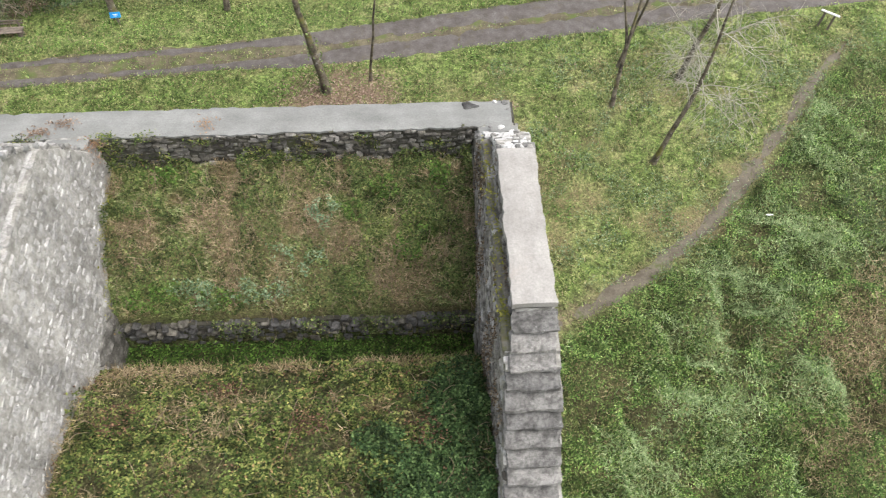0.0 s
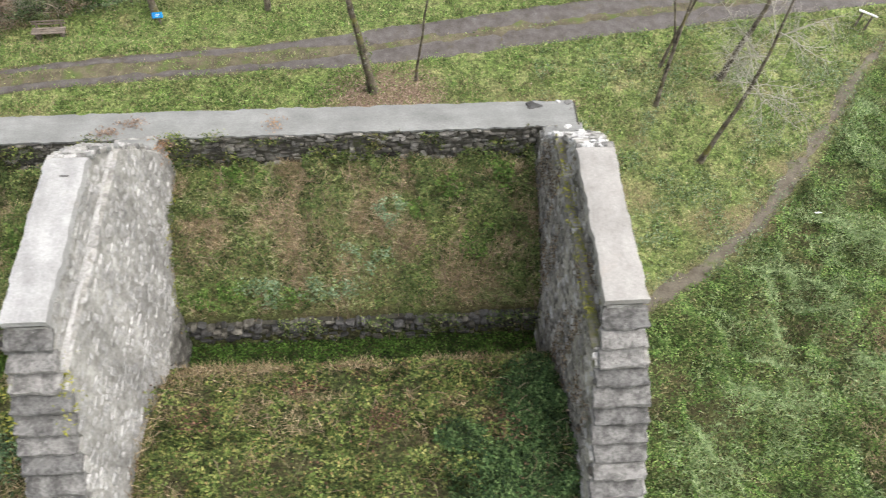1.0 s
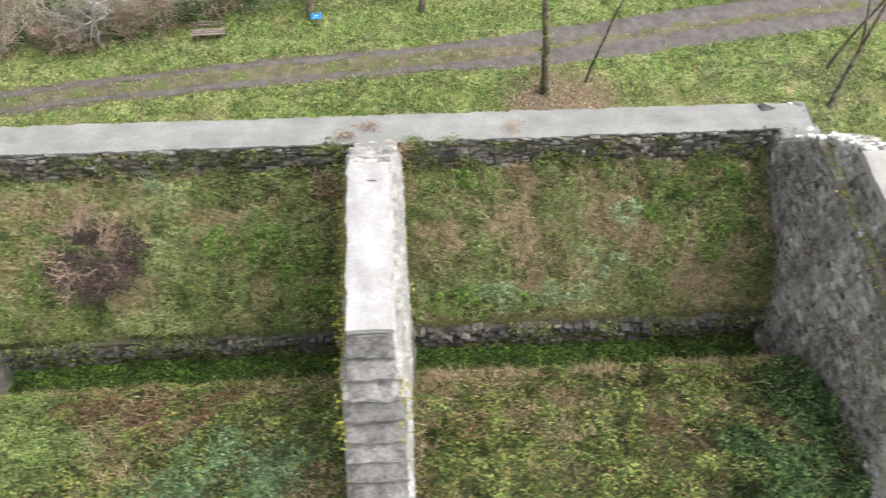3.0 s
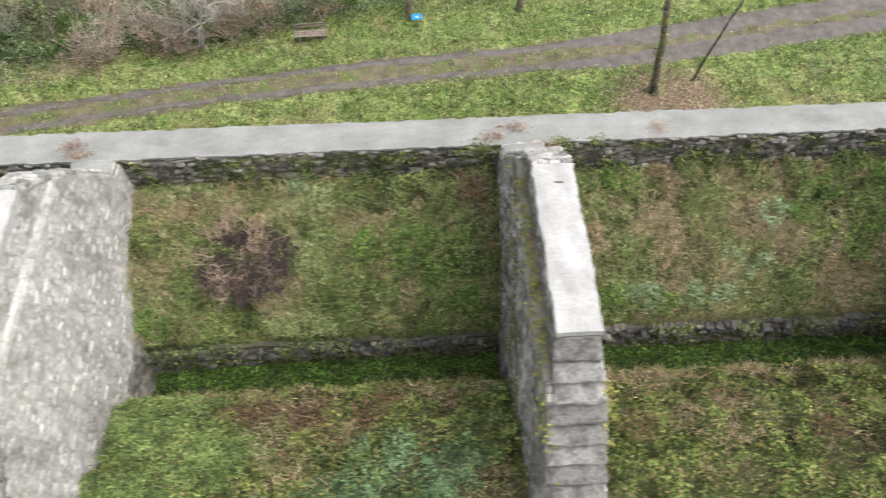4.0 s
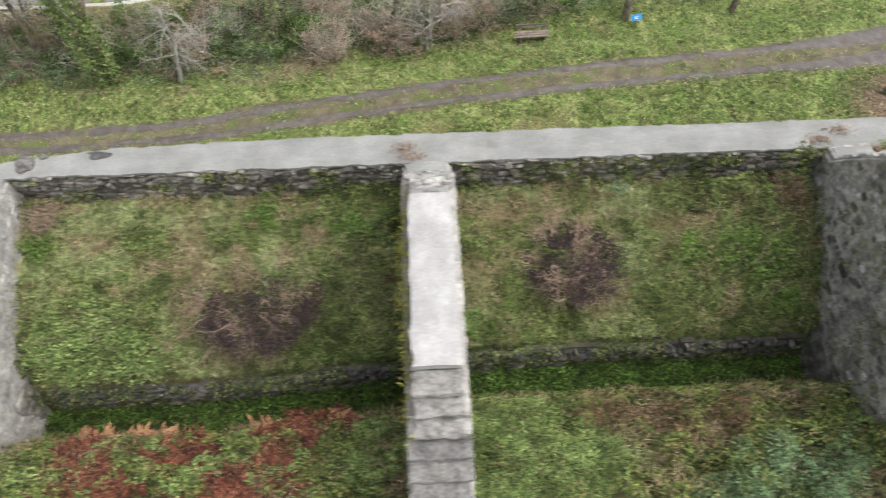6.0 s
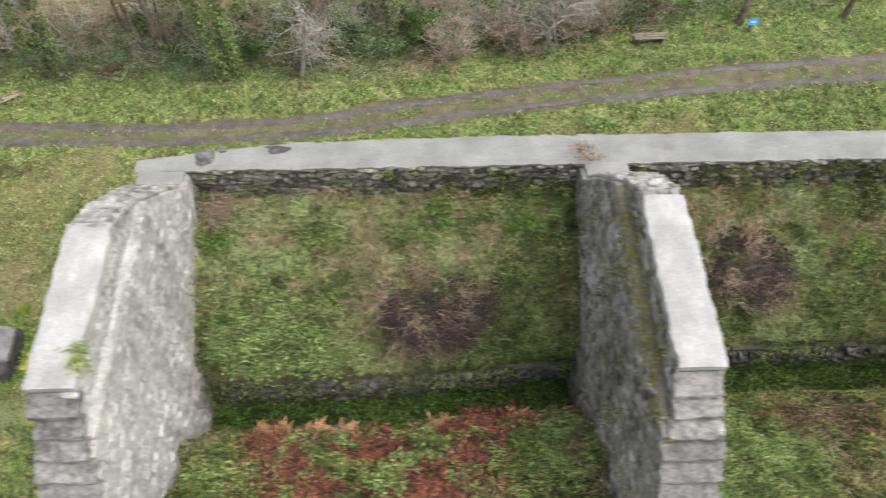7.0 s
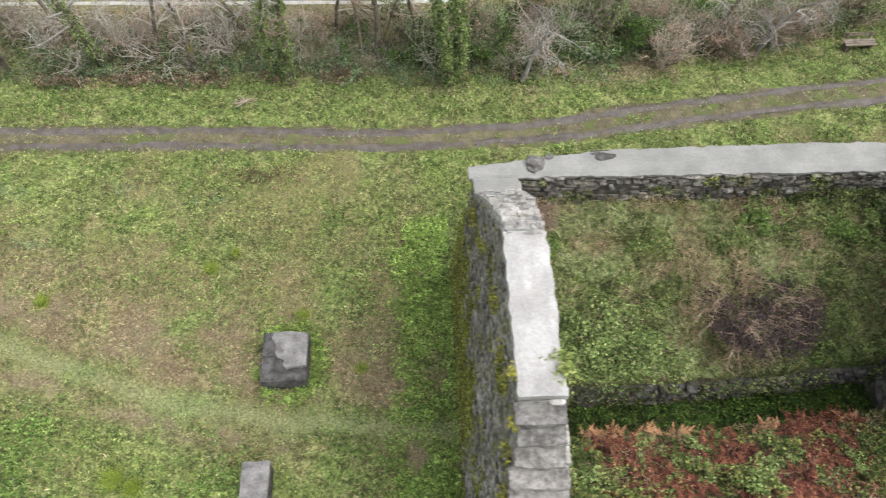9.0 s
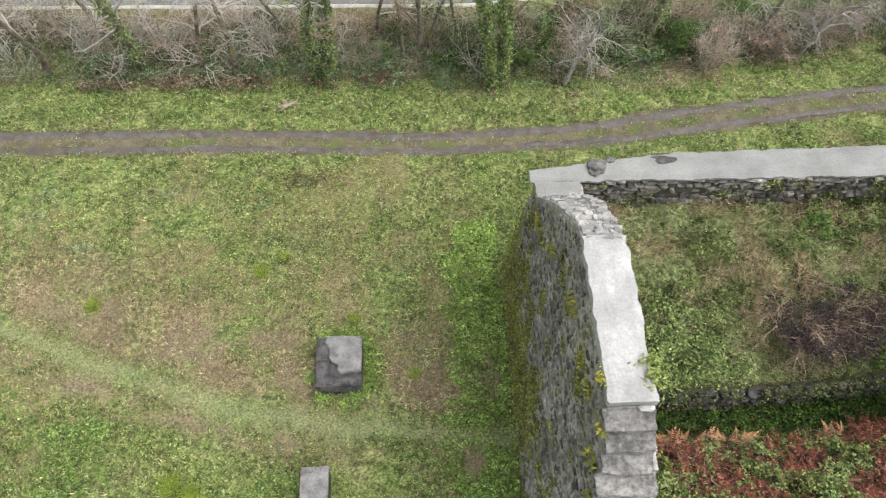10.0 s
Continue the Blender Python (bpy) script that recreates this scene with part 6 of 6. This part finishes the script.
# ---- loose things ----
def bench(x, y, turn):
    b = tagged(new("park_bench"), "weathered wooden park bench on the grass verge", "bench")
    b.location = (x, y, float(ground_height(x, y)))
    b.rotation_euler = (0, 0, turn)
    for i in range(3):
        bm = bmesh.new()
        box(bm, -0.75, 0.75, -0.20 + i * 0.15, -0.07 + i * 0.15, 0.42, 0.465, 0.0, 0.008)
        part("seat_plank", bm, bench_wood, b)
    for i in range(2):
        bm = bmesh.new()
        box(bm, -0.75, 0.75, 0.30 + i * 0.03, 0.335 + i * 0.03, 0.55 + i * 0.12, 0.63 + i * 0.12, 0.0, 0.008)
        part("back_plank", bm, bench_wood, b)
    for sx in (-0.55, 0.55):
        bm = bmesh.new()
        box(bm, sx - 0.05, sx + 0.05, -0.16, 0.26, -0.05, 0.42, 0.0, 0.01)
        part("leg", bm, bench_wood, b)
        bm = bmesh.new()
        vs = box(bm, sx - 0.04, sx + 0.04, 0.24, 0.30, 0.38, 0.77, 0.0, 0.008)
        for v in bm.verts:
            v.co.y += (v.co.z - 0.4) * 0.12
        part("back_post", bm, bench_wood, b)
    return b


bench(-7.15, 11.66, 0.03)


def blue_sign(x, y):
    s = tagged(new("small_sign"), "small blue sign with white marks on a low post", "sign")
    s.location = (x, y, float(ground_height(x, y)))
    s.rotation_euler = (0, 0, 0.1)
    bm = bmesh.new()
    box(bm, -0.05, 0.05, -0.04, 0.04, -0.1, 0.5, 0.0, 0.01)
    part("post", bm, bench_wood, s)
    tilt = Matrix.Translation((0, -0.06, 0.58)) @ Matrix.Rotation(radians(-38), 4, "X")
    bm = bmesh.new()
    box(bm, -0.24, 0.24, -0.015, 0.015, -0.13, 0.13, 0.0, 0.008)
    bm.transform(tilt)
    panel = part("panel", bm, blue_paint, s)
    for zz, w in ((0.02, 0.22), (-0.04, 0.16)):
        bm = bmesh.new()
        box(bm, -w / 2, w / 2, -0.024, -0.018, zz - 0.010, zz + 0.010)
        bm.transform(tilt)
        part("text_bar", bm, white_panel, panel)
    return s


blue_sign(-2.29, 12.38)


def info_board(x, y, turn):
    s = tagged(new("information_board"), "slanted white information board on wooden posts", "sign")
    s.location = (x, y, float(ground_height(x, y)))
    s.rotation_euler = (0, 0, turn)
    for sx in (-0.22, 0.22):
        bm = bmesh.new()
        box(bm, sx - 0.05, sx + 0.05, -0.05, 0.05, -0.1, 0.8, 0.0, 0.01)
        part("post", bm, bench_wood, s)
    bm = bmesh.new()
    box(bm, -0.42, 0.42, -0.025, 0.025, -0.22, 0.22, 0.0, 0.01)
    bm.transform(Matrix.Translation((0, 0, 0.85)) @ Matrix.Rotation(radians(61), 4, "X"))
    part("panel", bm, white_panel, s)
    return s


info_board(30.3, 10.3, radians(-37))


def stone_block(x0, x1, y0, y1):
    """A squared block with a broken slab on top."""
    z = float(ground_height((x0 + x1) / 2, (y0 + y1) / 2)) - 0.1
    b = tagged(new("stone_block"), "squared dark stone block with a broken slab on top", "stone")
    part("base", rough_block(x0, x1, y0, y1, z, z + 0.80, 8, 0.035, 1), block_stone, b)
    w, d = x1 - x0, y1 - y0
    outline = [(0.22, 0.99), (0.60, 1.0), (0.98, 0.97), (1.0, 0.66), (0.99, 0.30), (0.86, 0.25), (0.74, 0.28), (0.56, 0.24), (0.47, 0.30), (0.50, 0.40), (0.36, 0.46), (0.28, 0.56), (0.30, 0.72), (0.20, 0.86)]
    bm = bmesh.new()
    rings = []
    for shrink, zz in ((1.0, 0.77), (1.01, 0.86), (0.95, 0.915), (0.6, 0.925), (0.2, 0.92)):
        rings.append([bm.verts.new((x0 + (0.65 + (u - 0.65) * shrink) * w + random.uniform(-0.012, 0.012), y0 + (0.62 + (v - 0.62) * shrink) * d + random.uniform(-0.012, 0.012), z + zz + random.uniform(-0.012, 0.012))) for u, v in outline])
    for a, c in zip(rings, rings[1:]):
        for k in range(len(outline)):
            j = (k + 1) % len(outline)
            bm.faces.new((a[k], a[j], c[j], c[k]))
    bm.faces.new(rings[-1])
    bmesh.ops.recalc_face_normals(bm, faces=bm.faces)
    part("slab", bm, pale_stone, b, "grey broken slab")
    part("slab_fragment", rough_block(x0 + 0.02, x0 + 0.26 * w, y0 + 0.50 * d, y1 - 0.04, z + 0.74, z + 0.87, 4, 0.03, 3, 0.03), block_stone, b)
    part("slab_fragment", rough_block(x0 + 0.03, x0 + 0.40 * w, y0 + 0.06, y0 + 0.42 * d, z + 0.74, z + 0.85, 4, 0.03, 4, 0.03), block_stone, b)
    part("slab_fragment", rough_block(x0 + 0.44 * w, x1 - 0.03, y0 + 0.03, y0 + 0.22 * d, z + 0.74, z + 0.84, 4, 0.03, 5, 0.03), block_stone, b)
    return b


stone_block(-33.18, -31.65, -4.2, -2.42)
zp = float(ground_height(-33, -7.5))
pier = part("low_pier", rough_block(-33.42, -32.60, -9.2, -6.85, zp - 0.1, zp + 0.75, 8, 0.03, 6), block_stone)
tagged(pier, "low narrow stone pier with a worn pale top", "pier")
part("top_slab", rough_block(-33.44, -32.58, -9.2, -6.8, zp + 0.70, zp + 0.86, 8, 0.03, 7, 0.03), pale_stone, pier)


def lump(name, place_at, size, material, label, category, seed):
    bm = bmesh.new()
    bmesh.ops.create_icosphere(bm, subdivisions=3, radius=1)
    for v in bm.verts:
        k = 0.78 + 0.45 * noise.noise(v.co * 1.3 + Vector((seed, 0, 0)))
        v.co = Vector((v.co.x * size[0], v.co.y * size[1], v.co.z * size[2])) * k
    bm.transform(Matrix.Translation(place_at))
    return tagged(part(name, bm, material), label, category)


lump("boulder", (-24.35, 0.42, TOP + 0.05), (0.36, 0.33, 0.22), step_stone, "rounded brown stone lying on the coping", "stone", 1)
lump("boulder", (-23.85, 0.72, TOP + 0.02), (0.16, 0.14, 0.10), step_stone, "small stone lying on the coping", "stone", 4)
# Scars are dark stone lumps; the colour includes the shadow of the break.
lump("coping_scar", (-22.1, 0.72, TOP - 0.035), (0.62, 0.24, 0.085), block_stone, "broken scar in the coping with bare stone, darkened for its shadow", "damage", 7)
lump("coping_scar", (13.1, 0.85, TOP - 0.035), (0.42, 0.22, 0.085), block_stone, "broken scar in the coping near its end, darkened for its shadow", "damage", 9)
lump("coping_scar", (0.75, -3.95, 8.88), (0.28, 0.10, 0.09), block_stone, "dark scar across the coping", "damage", 11)
branch = tubes_mesh("fallen_branch", [twig((-35.0, 8.5, -0.28), (random.uniform(-1, 1), random.uniform(-0.3, 1), random.uniform(-0.1, 0.15)), random.uniform(0.3, 0.7), 0.022, 5, 0.35) for _ in range(22)], 4)
tagged(part("fallen_branch", branch, pink_twig), "withered tan branch lying on the verge", "branch", kind="stuff")
lump("white_litter", (24.62, -0.22, 0.32), (0.15, 0.045, 0.03), white_panel, "white scrap lying in the grass", "litter", 15)
for k, (px, py, pz, s) in enumerate([(14.25, 0.92, TOP, 0.16), (13.95, 0.98, TOP, 0.10), (14.3, 0.65, TOP - 0.02, 0.12), (14.0, -0.4, 6.0, 0.13), (13.7, -0.2, 5.8, 0.1), (14.2, -1.1, 6.6, 0.12)]):
    lump("loose_stone", (px, py, pz), (s * 0.9, s * 0.7, s * 0.4), limewash if k % 2 else pale_stone, "whitened loose stone on the broken wall end", "stone", 20 + k)


# ---- facing stones of the walls ----
def stone_variant(seed):
    random.seed(seed)
    bm = bmesh.new()
    box(bm, -0.5, 0.5, -0.5, 0.5, -0.5, 0.5, 0.14, 0.16)
    me = bpy.data.meshes.new("stone")
    bmesh.ops.triangulate(bm, faces=bm.faces)
    bm.to_mesh(me)
    bm.free()
    return me


def variants(material, seed):
    out = []
    for i in range(9):
        me = stone_variant(seed + i)
        me.materials.append(material)
        out.append(me)
    return out


def courses(u0, u1, z0, z1, low=0.13, high=0.34, short=0.2, long=0.6):
    """Rough courses over a face: middle and size of each stone along u and z."""
    z = z0
    while z < z1 - 0.1:
        h = random.uniform(low, high)
        u = u0 + random.uniform(-0.3, 0.0)
        while u < u1:
            w = random.uniform(short, long) * (0.75 if h < 0.2 else 1.0)
            yield u + w / 2, z + h / 2 + random.uniform(-0.06, 0.06), w * random.uniform(0.85, 1.08), h * random.uniform(0.75, 1.2)
            u += w + random.uniform(0.012, 0.035)
        z += h + random.uniform(0.012, 0.03)


def lay(parent, stones, kinds, keep):
    """The stones that count most become parts of their own; the rest is joined."""
    stones.sort(key=lambda s: -s[0])
    rest = {}
    for n, (_, m, *own) in enumerate(stones):
        me = (own[0] if own else kinds)[n % len(kinds)]
        if n < keep:
            ob = new("stone", me)
            ob.parent = parent
            ob.matrix_basis = m
        else:
            v, f, base = rest.setdefault(me.materials[0].name, ([], [], [0]))
            v.append(np.array([tuple(m @ q.co) for q in me.vertices]))
            f.append(np.array([tuple(p.vertices) for p in me.polygons]) + base[0])
            base[0] += len(me.vertices)
    for name, (v, f, base) in rest.items():
        joined = part("stone_courses", mesh_of("stone_courses", np.concatenate(v), np.concatenate(f)), bpy.data.materials[name], parent)
        joined["kind"] = "stuff"


def top_at(runs, y):
    for y0, y1, z, kind in runs:
        if y1 <= y <= y0:
            return z
    return 0.0


pale_kinds, dark_kinds, darker_kinds = variants(rubble, 100), variants(dark_rubble, 200), variants(darker_rubble, 300)
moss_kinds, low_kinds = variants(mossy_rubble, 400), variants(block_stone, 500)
random.seed(5)
for number, (wall, cx, cap, far, near, runs, west_extra) in enumerate(cross_walls):
    stones = []
    for side in (-1, 1):
        if number == 0 and side == 1:
            continue
        small = (0.10, 0.24, 0.14, 0.44) if number == 3 and side < 0 else (0.12, 0.30, 0.18, 0.55)
        for yc, zc, w, h in courses(-13.0, 0.0, -0.2 if number == 3 and side < 0 else 0.6, cap - 0.1, *small):
            t = top_at(runs, yc)
            edge = min(top_at(runs, yc - w / 2), top_at(runs, yc + w / 2))
            if zc + h / 2 > (t if t == cap else edge) - (0.2 if t == cap else 0.12):
                continue
            outside = number == 3 and side < 0
            if not outside and zc < float(ground_height(cx + side * 1.6, yc)) - 0.5:
                continue
            over = zc > cap - LEDGE and not outside
            if not over and not outside and zc + h / 2 > cap - LEDGE - 0.02:
                h = max(0.08, 2 * (cap - LEDGE - 0.02 - zc))
            hw = 0.44 if over else half_width(zc if outside else min(zc, cap - LEDGE), cap, west_extra if side < 0 else 0.0)
            depth = random.uniform(0.26, 0.34)
            proud = random.uniform(-0.030, 0.006)
            m = Matrix.Translation((cx + side * (hw + proud - depth / 2 + 0.02), yc, zc)) @ Euler((random.uniform(-0.25, 0.25), random.uniform(-0.04, 0.04), random.uniform(-0.04, 0.04))).to_matrix().to_4x4() @ Matrix.Diagonal((depth, w, h, 1))
            # Stones facing west are darker: moss, plus shade carried in their colour.
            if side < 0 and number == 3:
                kinds = moss_kinds if random.random() < 0.85 * float(smooth(3.9, 2.3, zc + 4.0 * (float(soft_noise(yc, zc, 0.9, 5, 4)) - 0.5)) * smooth(-7.5, -5.5, yc)) + 0.06 else darker_kinds if random.random() < 0.5 else dark_kinds
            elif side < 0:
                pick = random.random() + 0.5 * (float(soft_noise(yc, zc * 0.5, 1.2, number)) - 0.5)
                kinds = darker_kinds if pick < 0.17 else dark_kinds if pick < 0.68 else pale_kinds
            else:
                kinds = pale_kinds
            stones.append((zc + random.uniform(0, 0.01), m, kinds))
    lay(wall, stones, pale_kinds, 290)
stones = []
for xc, zc, w, h in courses(WEST + 0.9, EAST - 0.4, 3.8, TOP - 0.06, 0.06, 0.18, 0.16, 0.60):
    if any(abs(xc - c[0]) < 0.5 for c in WALLS):
        continue
    m = Matrix.Translation((xc, 0.12 + random.uniform(-0.09, 0.06), zc)) @ Euler((random.uniform(-0.2, 0.2), random.uniform(-0.25, 0.25), random.uniform(-0.04, 0.04))).to_matrix().to_4x4() @ Matrix.Diagonal((w, 0.28, h, 1))
    stones.append((zc, m, darker_kinds if random.random() < 0.5 else dark_kinds))
lay(long_wall, stones, dark_kinds, 290)
low_walls = [o for o in scene.objects if o.name.startswith("retaining_wall")]
for wall, (a, b) in zip(low_walls, ((1.75, 12.9), (-11.2, -0.35), (-24.0, -13.3))):
    stones = []
    for xc, zc, w, h in courses(a, b, 0.2, 1.68, 0.07, 0.19, 0.14, 0.46):
        yr = float(retaining_line(xc))
        m = Matrix.Translation((xc, yr - 0.05 + random.uniform(-0.13, 0.10), zc)) @ Euler((random.uniform(-0.3, 0.3), random.uniform(-0.28, 0.28), random.uniform(-0.12, 0.12))).to_matrix().to_4x4() @ Matrix.Diagonal((w, 0.3, h, 1))
        stones.append((zc, m, low_kinds if random.random() < 0.6 else darker_kinds))
    lay(wall, stones, darker_kinds, 200)
